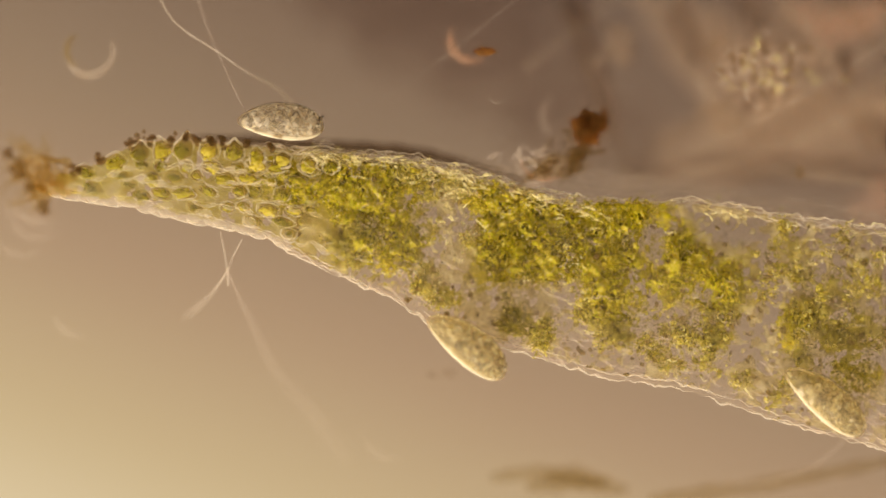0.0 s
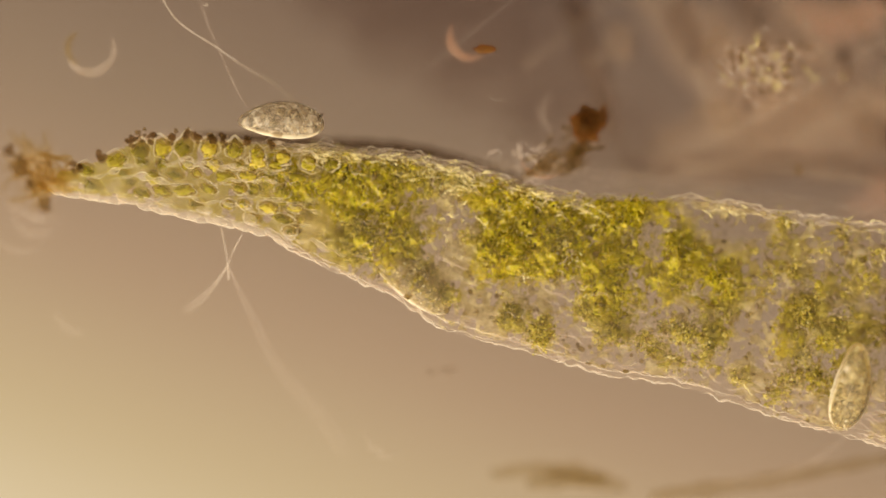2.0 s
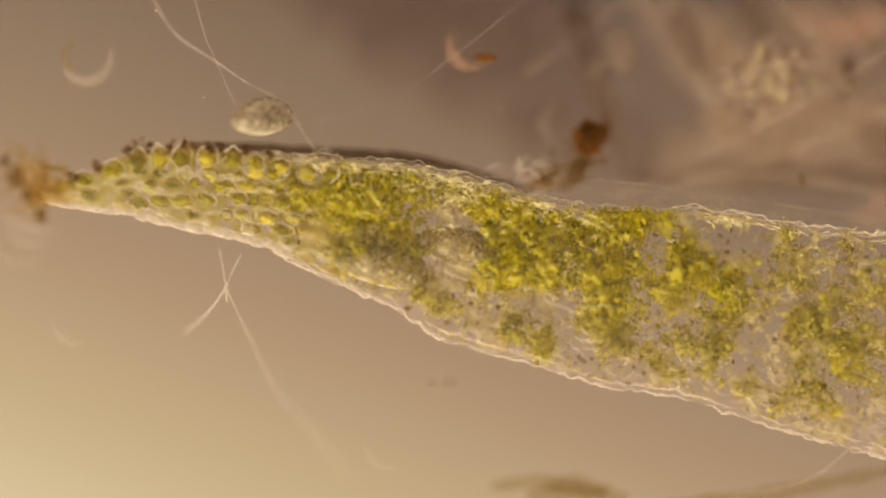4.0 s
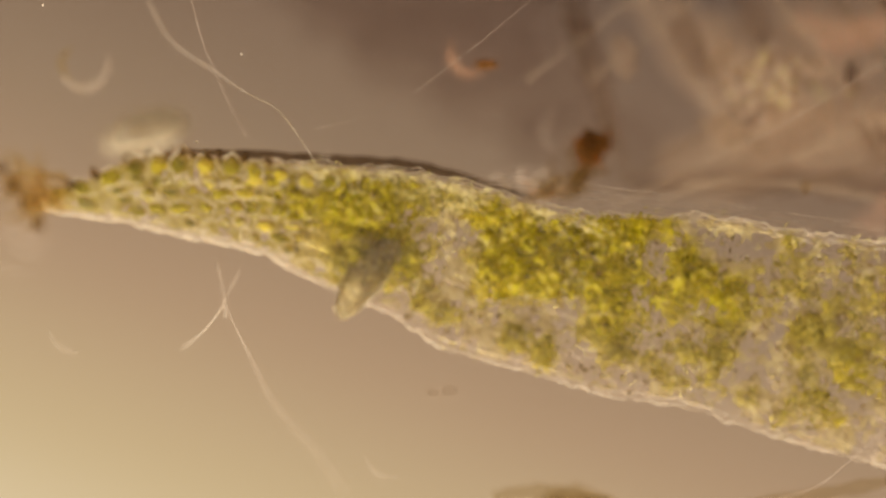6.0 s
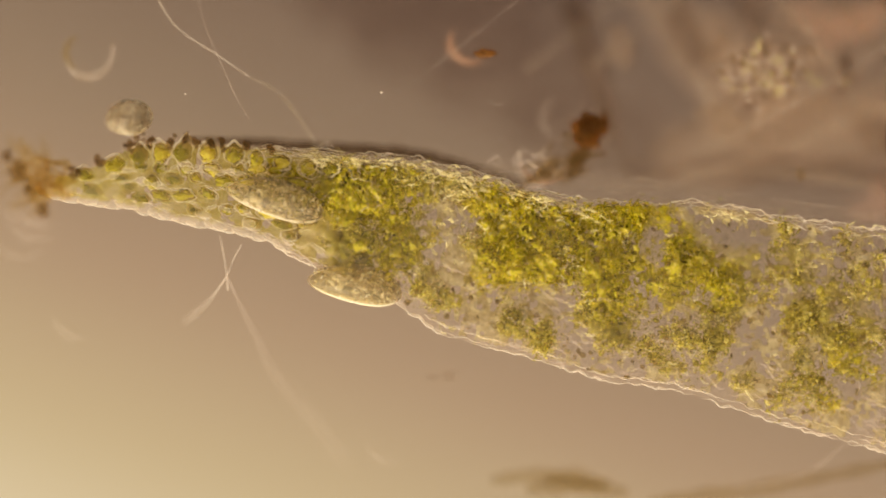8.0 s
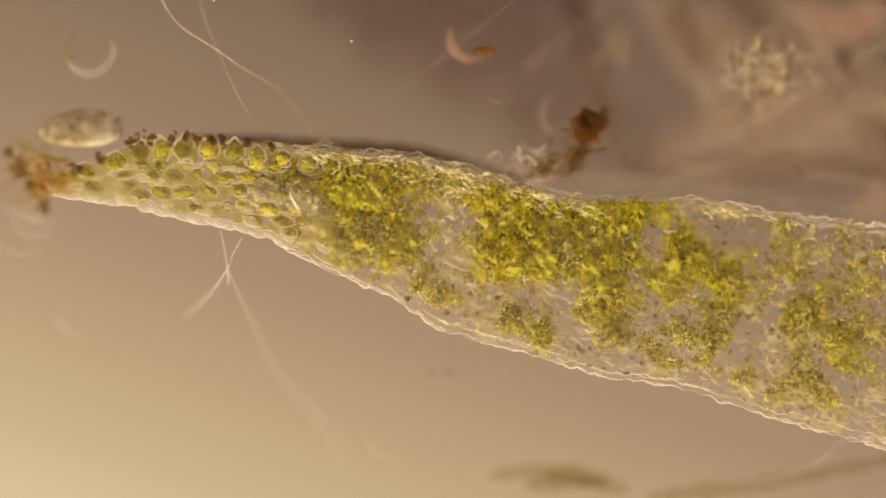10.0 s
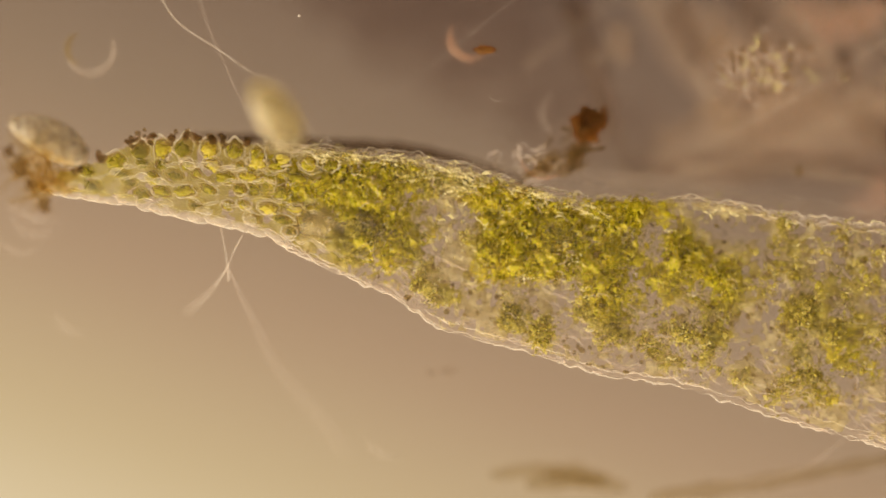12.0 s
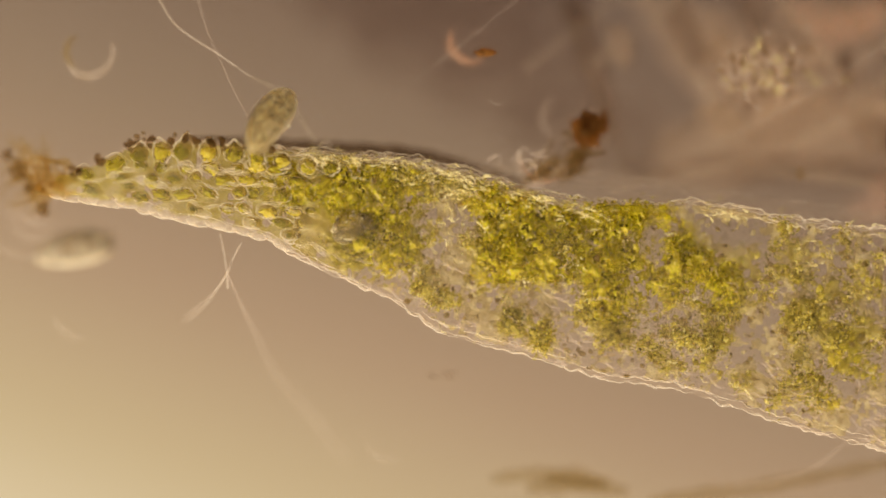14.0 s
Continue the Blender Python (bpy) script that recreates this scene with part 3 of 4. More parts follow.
def tissue_body(name, spots, level, material, label, depth, step=4.0, box=(380, 1720, 250, 780), sink=0.0, lumpy=1.0, seed=0.0, avoid=None):
    """A continuous lumpy body of tissue that fills the crowded parts of the leaf, thinning out at its ragged edge."""
    bm = bmesh.new()
    top, low = {}, {}
    u0, u1, v0, v1 = box
    nu, nv = int((u1 - u0) / step), int((v1 - v0) / step)
    thick = np.zeros((nu + 1, nv + 1))
    for i in range(nu + 1):
        u = u0 + i * step
        a, b = glide(TOP, u), glide(LOW, u)
        for j in range(nv + 1):
            v = v0 + j * step
            if a + (22 if spots and 540 < u < 1010 else 4) < v < b - 6:
                d = density(u, v, spots) if spots else min(1, (u - u0) / 40, (u1 - u) / 90, (v - a) / 14, (b - v) / 14)
                d *= 0.75 + 0.9 * noise.noise(Vector((u * 0.02, v * 0.02, 7.7))) + 0.8 * noise.noise(Vector((u * 0.07, v * 0.07, 2.2 + seed))) + 0.7 * noise.noise(Vector((u * 0.17, v * 0.17, 4.4 + seed)))
                if avoid:
                    d -= 0.7 * min(1, density(u, v, avoid))
                thick[i, j] = max(0.0, d - level)
    for i in range(nu):
        for j in range(nv):
            if min(thick[i, j], thick[i + 1, j], thick[i, j + 1], thick[i + 1, j + 1]) <= 0:
                continue
            for side in (top, low):
                for p, q in ((i, j), (i + 1, j), (i, j + 1), (i + 1, j + 1)):
                    if (p, q) not in side:
                        u, v = u0 + p * step, v0 + q * step
                        s = (v - glide(TOP, u)) / (glide(LOW, u) - glide(TOP, u))
                        h = depth * min(1.0, 0.25 + thick[p, q]) ** 0.7
                        c = at(u + 1.5 * noise.noise(Vector((u, v, 3))), v, leaf_z(u, s) - sink)
                        relief = lumpy * (0.014 * noise.noise(c * 42) + 0.010 * abs(noise.noise(c * 75 + Vector((3, 3, 3)))) + 0.003 * noise.noise(c * 140))
                        c.z += (h + relief) if side is top else -h
                        side[p, q] = bm.verts.new(c)
            bm.faces.new((top[i, j], top[i, j + 1], top[i + 1, j + 1], top[i + 1, j]))
            bm.faces.new((low[i, j], low[i + 1, j], low[i + 1, j + 1], low[i, j + 1]))
    for (i, j), vert in list(top.items()):
        for k, m in ((1, 0), (0, 1)):
            q = (i + k, j + m)
            if q in top:
                e = bm.edges.get((vert, top[q]))
                if e and len(e.link_faces) == 1:
                    bm.faces.new((vert, top[q], low[q], low[i, j]))
    tagged(part(name, bm, material, leaf, label), kind="stuff")


tissue_body("green_tissue", DENSE, 0.14, m_green_bulk, "yellow-green lumpy leaf tissue", 0.010, 3.0, lumpy=1.0, sink=0.010)
tissue_body("green_tissue", DENSE, 0.42, m_green_top, "yellow-green crumpled upper tissue", 0.008, 2.5, lumpy=1.7, sink=-0.006, seed=5.5)
tissue_body("olive_tissue", LOOSE, 0.10, m_olive_bulk, "thin olive leaf tissue", 0.010, 3.0, lumpy=1.5)
tissue_body("amber_tissue", None, 0.12, m_amber_bulk, "amber leaf tissue of the tip", 0.006, 4.0, (92, 640, 240, 520), 0.022, 0.8)

HALO = [(a, b, ra + 34, rb + 26, w) for a, b, ra, rb, w in DENSE] + [(a, b, ra + 10, rb + 8, 0.75 * w) for a, b, ra, rb, w in LOOSE]
tissue_body("thin_green_tissue", HALO, 0.24, m_halo, "thin yellow-green hazy leaf tissue", 0.016, 4.0, sink=0.008)
tissue_body("pale_tissue", None, 0.55, m_mottle, "pale mottled leaf tissue", 0.010, 3.5, (500, 1720, 250, 800), sink=0.004, lumpy=1.3, avoid=DENSE)

scatter(430, DENSE, green_sets, 220, "green_mass", "dense yellow-green chloroplast grains", 0.020)
scatter(270, LOOSE, olive_sets, 80, "loose_grain", "loose olive chloroplast grains", 0.022)

SPECKS = [(1062, 608, 14, 12, 1.0), (1138, 612, 15, 12, 1.0), (1276, 655, 12, 9, 1.0), (1320, 676, 9, 8, 1.0), (905, 560, 12, 14, 1.0), (1215, 600, 20, 10, 1.0), (1300, 560, 14, 12, 1.0), (1045, 560, 10, 12, 0.8), (1340, 505, 20, 14, 0.7),
          (1380, 400, 26, 12, 0.5), (1190, 365, 16, 20, 0.7), (1420, 480, 22, 16, 0.7)]
for _ in range(34):
    u, s = random.uniform(860, 1480), random.uniform(0.58, 0.90)
    SPECKS.append((u, glide(TOP, u) * (1 - s) + glide(LOW, u) * s, random.uniform(7, 15), random.uniform(6, 11), random.uniform(0.5, 1.0)))
scatter(150, SPECKS, olive_sets, 0, "olive_speck", "small olive specks in the clear margin", 0.012)

RIGHT = [(1420, 470, 150, 90, 0.5), (1560, 540, 130, 130, 0.6), (1640, 620, 130, 130, 0.6), (1400, 560, 70, 50, 0.5)]
scatter(26, RIGHT, olive_sets, 40, "olive_grain", "sparse olive grains in the hazy part of the leaf", 0.04)

# pale grains that line the upper margin
pale_sets = [granules(34, 0.014, 0.0008, 0.0026, m_pale_grain, "pale_grain_clump", 0) for _ in range(6)]
EDGE = [(620, 280, 80, 16, 0.9), (740, 296, 90, 18, 0.9), (850, 322, 90, 20, 0.9), (960, 352, 90, 20, 0.9)]
scatter(150, EDGE, pale_sets, 0, "pale_grain", "pale grains along the upper margin", 0.008)
scatter(60, DENSE, green_sets, 0, "lower_grain", "yellow-green grains on the under side of the leaf", 0.010, 0.066)
scatter(44, HALO, pale_sets, 0, "lower_grain", "pale grains on the under side of the leaf", 0.008, 0.070)
scatter(34, DENSE, pale_sets, 0, "pale_grain", "pale grains among the chloroplasts", 0.03)


def wisps():
    """Crumpled cream scraps and small brown specks that mottle the whole leaf and paint in part of its light and dark
    relief.
    """
    for name, material, count, label, dark in (("wisp", m_wisp, 1600, "crumpled cream scraps of tissue", 0), ("brown_fleck", m_fleck, 420, "small brown flecks in the tissue", 1)):
        bm = bmesh.new()
        for k in range(count):
            u, s = random.uniform(520, 1700), random.uniform(0.02, 0.97) ** (1 if dark else 1.5)
            if not dark and k % 5 == 1:
                u, s = random.uniform(520, 1100), random.uniform(0.15, 0.6)
            if not dark and k % 3 == 0:
                u, s = random.uniform(530, 1080), 0.035 + abs(random.gauss(0, 0.06))
            p = leaf_at(u, s, random.uniform(-0.085, -0.055) if k % 4 == 2 else random.uniform(-0.01, 0.03))
            if noise.noise(Vector((p.x * 9, p.y * 9, 3.3 + 5 * dark))) < -0.05 and (dark or k % 3):
                continue
            if k % 3 and density(1000 * p.x + 784, 441 - 1000 * p.y, DENSE) > 0.5:
                continue
            if dark:
                lump(bm, p, (random.uniform(0.002, 0.007), random.uniform(0.002, 0.005), 0.003), 0.7, 2, 1.8, random.gauss(-0.35, 0.6))
                continue
            a, line = (random.gauss(-0.25, 0.4) if k % 3 else random.gauss(-0.18, 0.2)), [p]
            for _ in range(random.randint(4, 13)):
                a = 0.8 * a + random.gauss(-0.05, 0.65 if k % 3 else 0.3)
                line.append(line[-1] + Vector((math.cos(a), math.sin(a), random.gauss(0, 0.3))) * random.uniform(0.0015, 0.0035))
            thick, seed = random.uniform(0.0006, 0.0022), random.uniform(0, 9)
            sweep(bm, line, lambda f: thick * math.sin(math.pi * (0.04 + 0.92 * f)) * (0.4 + abs(math.sin(5 * f + seed))), 6, 0.8, 0.6)
        tagged(part(name, bm, material, leaf, label), kind="stuff")


wisps()


def wall_fragments():
    """Wiggly scraps of cell wall among the chloroplasts, and fine wrinkles of the clear margin."""
    bm = bmesh.new()
    for k in range(640):
        u, s = random.uniform(420, 1700), random.uniform(0.04, 0.96)
        p = leaf_at(u, s)
        if density(1000 * p.x + 784, 441 - 1000 * p.y, DENSE + LOOSE) < 0.15 and random.random() < 0.85:
            continue
        line = [leaf_at(u, s, random.uniform(-0.06, -0.035) if k % 3 == 0 else random.uniform(0.0, 0.03))]
        a = random.gauss(-0.25, 1.0)
        for _ in range(random.randint(5, 12)):
            a += random.gauss(0, 0.65)
            line.append(line[-1] + Vector((math.cos(a), math.sin(a), random.gauss(0, 0.25))) * random.uniform(0.002, 0.005))
        thick = random.uniform(0.0004, 0.0012)
        sweep(bm, line, lambda f: thick * (0.3 + math.sin(math.pi * f)), 5)
    tagged(part("wall_fragment", bm, m_thread, leaf, "short cream scraps of cell wall"), kind="stuff")
    bm = bmesh.new()
    for _ in range(110):
        u, s = random.uniform(640, 1600), 1 - abs(random.gauss(0, 0.26))
        if s < 0.2:
            continue
        n, slope = random.randint(5, 14), random.gauss(0, 0.003)
        seed = random.uniform(0, 90)
        line = [leaf_at(u + 6 * k, min(0.995, s + slope * k + 0.035 * noise.noise(Vector((k * 0.35, seed, 0)))), 0.012) for k in range(n)]
        thick = random.uniform(0.0004, 0.0014)
        sweep(bm, line, lambda f: thick * (0.2 + math.sin(math.pi * f)), 6, 0.6)
    tagged(part("wrinkle", bm, m_thread, leaf, "fine pale wrinkles of the membrane"), kind="stuff")


wall_fragments()


# brown fibres at the torn tip
def torn_tip():
    tip = tagged(new("torn_tip"), "frayed golden-brown fibres at the torn leaf tip", "fibres")
    for k in range(64):
        bm = bmesh.new()
        a = random.random()
        start = at(112 + random.uniform(-55, 30), 316 + random.uniform(-34, 34), random.uniform(0.03, 0.12))
        end = at(-10 + 95 * random.random() + 30 * abs(a - 0.5), 236 + 146 * a, random.uniform(0.10, 0.30))
        mid = (start + end) / 2 + Vector((random.gauss(0, 0.012), random.gauss(0, 0.012), 0))
        thick = random.uniform(0.0015, 0.0045)
        sweep(bm, spline([start, mid, end], 5), lambda f: thick * (1.1 - 0.6 * f), 6, 0.5)
        part("fibre", bm, m_brown if k % 9 else m_faint, tip)
    for u, v, r in ((78, 366, 0.010), (34, 300, 0.013), (52, 330, 0.008), (14, 272, 0.008)):
        bm = bmesh.new()
        lump(bm, at(u, v, 0.14), (r, 1.2 * r, r), 1.0, 3)
        part("clot", bm, m_cap, tip, "dark rust-brown clot")


torn_tip()


# ---- hairs ----
def hair(points, r0, r1, label, material=m_hair):
    bm = bmesh.new()
    sweep(bm, spline([at(*p) for p in points], 10), lambda f: (r0 + (r1 - r0) * f) / 1000, 8, 0.2)
    ob = new("hair", mesh_of("hair", bm, material))
    return tagged(ob, label, "hair", group="glassy hairs")


upper_hairs, fork = [], []
upper_hairs.append(hair([(270, -30, 0.05), (310, 40, 0.035), (385, 92, 0.01), (440, 130, -0.06), (500, 165, -0.12), (560, 250, -0.12)], 1.9, 1.5, "long thin glassy hair crossing another hair"))
upper_hairs.append(hair([(345, -30, -0.08), (365, 45, -0.06), (388, 98, -0.04), (415, 160, -0.01), (440, 205, 0.0)], 1.5, 1.3, "thin glassy hair running down to the leaf", m_faint))
fork.append(hair([(390, 410, 0.0), (397, 445, 0.0), (402, 478, 0.0), (404, 505, -0.02)], 1.5, 3.0, "short glassy hair below the leaf margin"))
fork.append(hair([(428, 425, 0.02), (412, 455, 0.0), (401, 482, 0.0), (370, 525, -0.12), (330, 560, -0.22)], 1.5, 3.0, "glassy hair forked below the leaf margin"))
fork.append(hair([(402, 478, 0.0), (425, 530, -0.10), (455, 590, -0.20), (490, 660, -0.28), (560, 740, -0.36), (610, 810, -0.42)], 1.8, 3.4, "long glassy hair sinking away from the margin", m_faint))
hair([(960, -40, -0.09), (900, 10, -0.09), (800, 90, -0.09), (690, 165, -0.10), (560, 205, -0.15)], 1.6, 1.6, "pale thin thread across brown debris", m_ghost)
hair([(1640, 30, -0.09), (1568, 75, -0.09), (1430, 165, -0.09), (1300, 235, -0.10), (1150, 290, -0.15)], 1.8, 1.7, "pale thin thread over the debris", m_ghost)
hair([(1640, 660, -0.12), (1568, 715, -0.12), (1490, 785, -0.13), (1420, 835, -0.16), (1300, 860, -0.2)], 1.5, 1.5, "pale thread under the clear margin", m_faint)


def bristles():
    thing = tagged(new("bristle_tuft"), "tiny pale bristles on the upper leaf margin", "bristles")
    for k in range(9):
        a = math.radians(50 + 10 * k + random.uniform(-8, 8))
        c = at(560 + 4 * k, 258, 0.0)
        n = random.uniform(0.010, 0.020)
        bm = bmesh.new()
        sweep(bm, [c, c + Vector((math.cos(a), math.sin(a), 0.2)) * n * 0.5, c + Vector((math.cos(a) + 0.2, math.sin(a), 0.3)) * n], lambda f: 0.0007 * (1.1 - f), 5)
        part("bristle", bm, m_hair, thing)


bristles()


# ---- debris ----
def tangle(name, label, rows, material, r, z, wob=0.4):
    thing = tagged(new(name), label, "debris")
    for pts in rows:
        bm = bmesh.new()
        zz = z + random.uniform(-0.06, 0.06)
        sweep(bm, spline([at(u, v, zz) for u, v in pts], 8), lambda f: r * (0.6 + 0.5 * math.sin(math.pi * f)), 10, wob, 0.4)
        part("strand", bm, material, thing)
    return thing


tangle("dark_plant_debris", "dark brown blurred strands of dead plant matter",
       [[(990, -60), (1030, 50), (1060, 150), (1080, 240)], [(1190, 10), (1210, 60), (1235, 115)], [(1110, 308), (1280, 298), (1430, 300), (1650, 318)], [(1300, -40), (1330, 20), (1350, 60)]], m_dark, 0.024, -0.40)
# strands added deep down to darken the top of the field
tangle("deep_brown_strands", "brown strands deep in the water that darken the top of the field",
       [[(480, -60), (660, -40), (860, -50), (1060, -70)], [(540, 0), (700, 20), (880, 0), (1040, 30)], [(620, 60), (780, 80), (960, 70)], [(760, 140), (900, 150), (1060, 120)], [(900, 220), (1040, 240), (1180, 250)]], m_murk, 0.075, -0.80)
tangle("olive_plant_debris", "olive-brown blurred strands below the clear margin", [[(870, 846), (960, 838), (1050, 858), (1110, 868)], [(930, 862), (1000, 856), (1080, 850)], [(960, 848), (1020, 842), (1070, 862)], [(1150, 884), (1330, 862), (1600, 812)]], m_veil, 0.014, -0.26)
tangle("pale_plant_debris", "pale pinkish blurred mass of dead plant matter",
       [[(1120, -60), (1200, 40), (1280, 130), (1420, 200)], [(1240, 30), (1360, 70), (1500, 60), (1640, 40)], [(1260, 130), (1360, 120), (1460, 150), (1640, 150)], [(1240, 220), (1380, 215), (1640, 200)],
        [(1330, -40), (1460, 0), (1640, -20)], [(1380, 260), (1520, 250), (1660, 250)], [(1160, 260), (1260, 270), (1380, 250)]], m_pale, 0.055, -0.66)
tangle("reddish_plant_debris", "reddish blurred strands of dead plant matter", [[(1400, 10), (1470, 40), (1560, 30)], [(1440, 70), (1500, 50), (1600, -10)], [(1500, 372), (1570, 362), (1660, 368)], [(1540, 330), (1600, 340), (1660, 330)]], m_rosy, 0.026, -0.42)


def streaks():
    """Long straight translucent strips of dead leaf, criss-cross and deep below the focus."""
    thing = tagged(new("leaf_litter"), "criss-crossing translucent brown strips of dead leaf", "debris")
    for u0, v0, u1, v1, w, pale in ((1110, -60, 1260, 180, 12, 1), (1010, 30, 1110, 300, 14, 0), (1330, -60, 1560, 260, 10, 1), (1080, 340, 1640, 40, 9, 1), (1160, 330, 1640, 150, 8, 1), (1090, 300, 1400, 80, 10, 0),
                                    (1250, 340, 1660, 230, 9, 0), (1040, 120, 1260, -60, 8, 1), (1440, -60, 1680, 240, 12, 0), (1400, 260, 1680, 60, 8, 1), (930, 120, 1160, -60, 8, 1), (1180, -60, 1340, 250, 12, 0),
                                    (1200, 300, 1560, 330, 8, 1)):
        a, b = at(u0, v0, random.uniform(-0.36, -0.22)), at(u1, v1, random.uniform(-0.36, -0.22))
        mid = (a + b) / 2 + Vector((random.gauss(0, 0.012), random.gauss(0, 0.012), 0))
        bm = bmesh.new()
        sweep(bm, spline([a, mid, b], 8), lambda f: w / 1000 * (0.7 + 0.3 * math.sin(9 * f + w)), 8, 0.3, 0.25)
        part("strip", bm, m_strip_pale if pale else m_strip_dark, thing)


streaks()


def ragged_flakes(name, label, count, material, zone, z0, z1, lo, hi):
    """Many torn flat scraps of dead matter at several depths."""
    thing = tagged(new(name), label, "debris")
    for _ in range(count):
        u, v = random.uniform(zone[0], zone[1]), random.uniform(zone[2], zone[3])
        if v > 150 + 0.16 * (u - 900):
            v -= 140
        bm = bmesh.new()
        a = random.uniform(lo, hi)
        lump(bm, at(u, v, random.uniform(z0, z1)), (a, a * random.uniform(0.25, 0.7), 0.008), 1.1, 3, 2.0, random.gauss(-0.7, 0.8))
        part("scrap", bm, material, thing)


ragged_flakes("pale_scraps", "pale pinkish torn scraps of dead plant matter", 9, m_pale, (1060, 1640, -40, 330), -0.52, -0.26, 0.015, 0.04)
ragged_flakes("brown_scraps", "brown torn scraps of dead plant matter", 5, m_dark, (960, 1640, -40, 330), -0.52, -0.26, 0.015, 0.05)


def rusty_clump():
    thing = tagged(new("rusty_clump"), "dark rust-brown clump of detritus above the leaf margin", "detritus")
    for _ in range(40):
        a, d = random.uniform(0, 6.3), 24 * math.sqrt(random.random())
        u, v = 1042 + d * math.cos(a), 226 + 1.05 * d * math.sin(a)
        bm = bmesh.new()
        lump(bm, at(u, v, random.uniform(0.08, 0.14)), (random.uniform(0.004, 0.013), random.uniform(0.004, 0.012), 0.008), 0.5, 3, 2.5, random.uniform(0, 3))
        part("clot", bm, m_rust, thing)
    bm = bmesh.new()
    lump(bm, at(1071, 206, 0.13), (0.005, 0.013, 0.005), 0.7, 3, 2.5, 0.2)
    part("spur", bm, m_rust, thing)
    for k in range(44):
        u = random.triangular(915, 1060, 1000)
        bm = bmesh.new()
        lump(bm, at(u, 322 - 0.52 * (u - 920) + random.gauss(0, 17), random.uniform(0.06, 0.20)), (random.uniform(0.008, 0.024), random.uniform(0.003, 0.008), 0.005), 0.7, 3, 2.5, random.gauss(0.45, 0.3))
        part("smear", bm, m_smear, thing, "brown smear")
    fluff = random.Random(5)
    for _ in range(26):
        u, v = fluff.gauss(938, 26), fluff.gauss(300, 15)
        a, line = fluff.uniform(0.2, 2.2), [at(u, v, fluff.uniform(0.02, 0.12))]
        for _ in range(5):
            a += fluff.gauss(0, 0.5)
            line.append(line[-1] + Vector((math.cos(a), math.sin(a), fluff.gauss(0, 0.2))) * fluff.uniform(0.004, 0.009))
        bm = bmesh.new()
        thick = fluff.uniform(0.0012, 0.0035)
        sweep(bm, line, lambda f: thick * (0.2 + math.sin(math.pi * f)), 6, 0.6)
        part("fluff", bm, m_faint, thing, "pale fluff")
    return thing


clump_of_rust = rusty_clump()


def speck(name, u, v, z, size, material, label):
    bm = bmesh.new()
    lump(bm, at(u, v, z), [q / 1000 for q in size], 0.5, 3)
    return tagged(new(name, mesh_of(name, bm, material)), label, "speck")


speck("dark_speck", 1415, 306, -0.05, (7, 11, 7), m_smear, "small dark brown speck in the water")
speck("rust_speck", 858, 91, 0.06, (17, 8, 7), m_rust, "small rust-orange speck beside a reddish blur halo arc")
speck("dark_speck", 764, 664, -0.18, (10, 6, 5), m_strip_dark, "faint dark speck beside another in the water")
speck("dark_speck", 794, 661, -0.16, (15, 9, 7), m_strip_dark, "faint dark speck deep in the water")


def halo_arc(u, v, z, r, a0, a1, thick, material, label):
    """An arc-shaped tube that stands in for the crescent of light round a tiny unfocused speck."""
    bm = bmesh.new()
    line = [at(u + r * math.cos(radians(a)), v - r * math.sin(radians(a)), z) for a in (a0 + (a1 - a0) * k / 20 for k in range(21))]
    sweep(bm, line, lambda f: thick / 1000 * math.sin(math.pi * (0.03 + 0.94 * f)) + 0.0003, 8, 0.25)
    return tagged(new("curled_flake", mesh_of("curled_flake", bm, material)), label, "flake", group="curled flakes")


# bright and dark crescents of light, built as pale, brown and reddish arcs
halo_arc(157, 90, 0.10, 43, 205, 385, 8, m_faint, "pale blur halo arc in the water")
halo_arc(148, 90, 0.12, 30, 110, 250, 5, m_brown, "brown blur halo arc inside a pale one")
halo_arc(836, 68, 0.12, 40, 150, 300, 8, m_pink, "reddish blur halo arc in the water")
halo_arc(142, 548, -0.16, 46, 185, 285, 5, m_ghost, "faint pale blur halo arc deep in the water")
halo_arc(65, 372, 0.17, 48, 180, 330, 6, m_ghost, "pale blur halo arc beside the torn tip")
halo_arc(72, 360, 0.17, 36, 190, 320, 5, m_ghost, "pale blur halo arc beside the torn tip")
halo_arc(1002, 205, 0.17, 42, 120, 245, 6, m_ghost, "pale blur halo arc beside a rusty clump")
halo_arc(950, 285, 0.07, 36, 160, 330, 5, m_ghost, "pale blur halo arc on the leaf margin")
halo_arc(965, 275, 0.07, 44, 190, 320, 3, m_pink, "reddish blur halo arc on the leaf margin")
halo_arc(62, 330, 0.2, 60, 200, 300, 5, m_ghost, "pale blur halo arc around the torn tip")
halo_arc(40, 400, 0.14, 52, 200, 320, 4, m_ghost, "pale blur halo arc below the torn tip")
halo_arc(880, 168, 0.02, 15, 180, 330, 1.2, m_ghost, "tiny pale blur halo arc in the water")
halo_arc(690, 770, -0.16, 42, 180, 300, 4, m_ghost, "faint pale blur halo arc deep in the water")


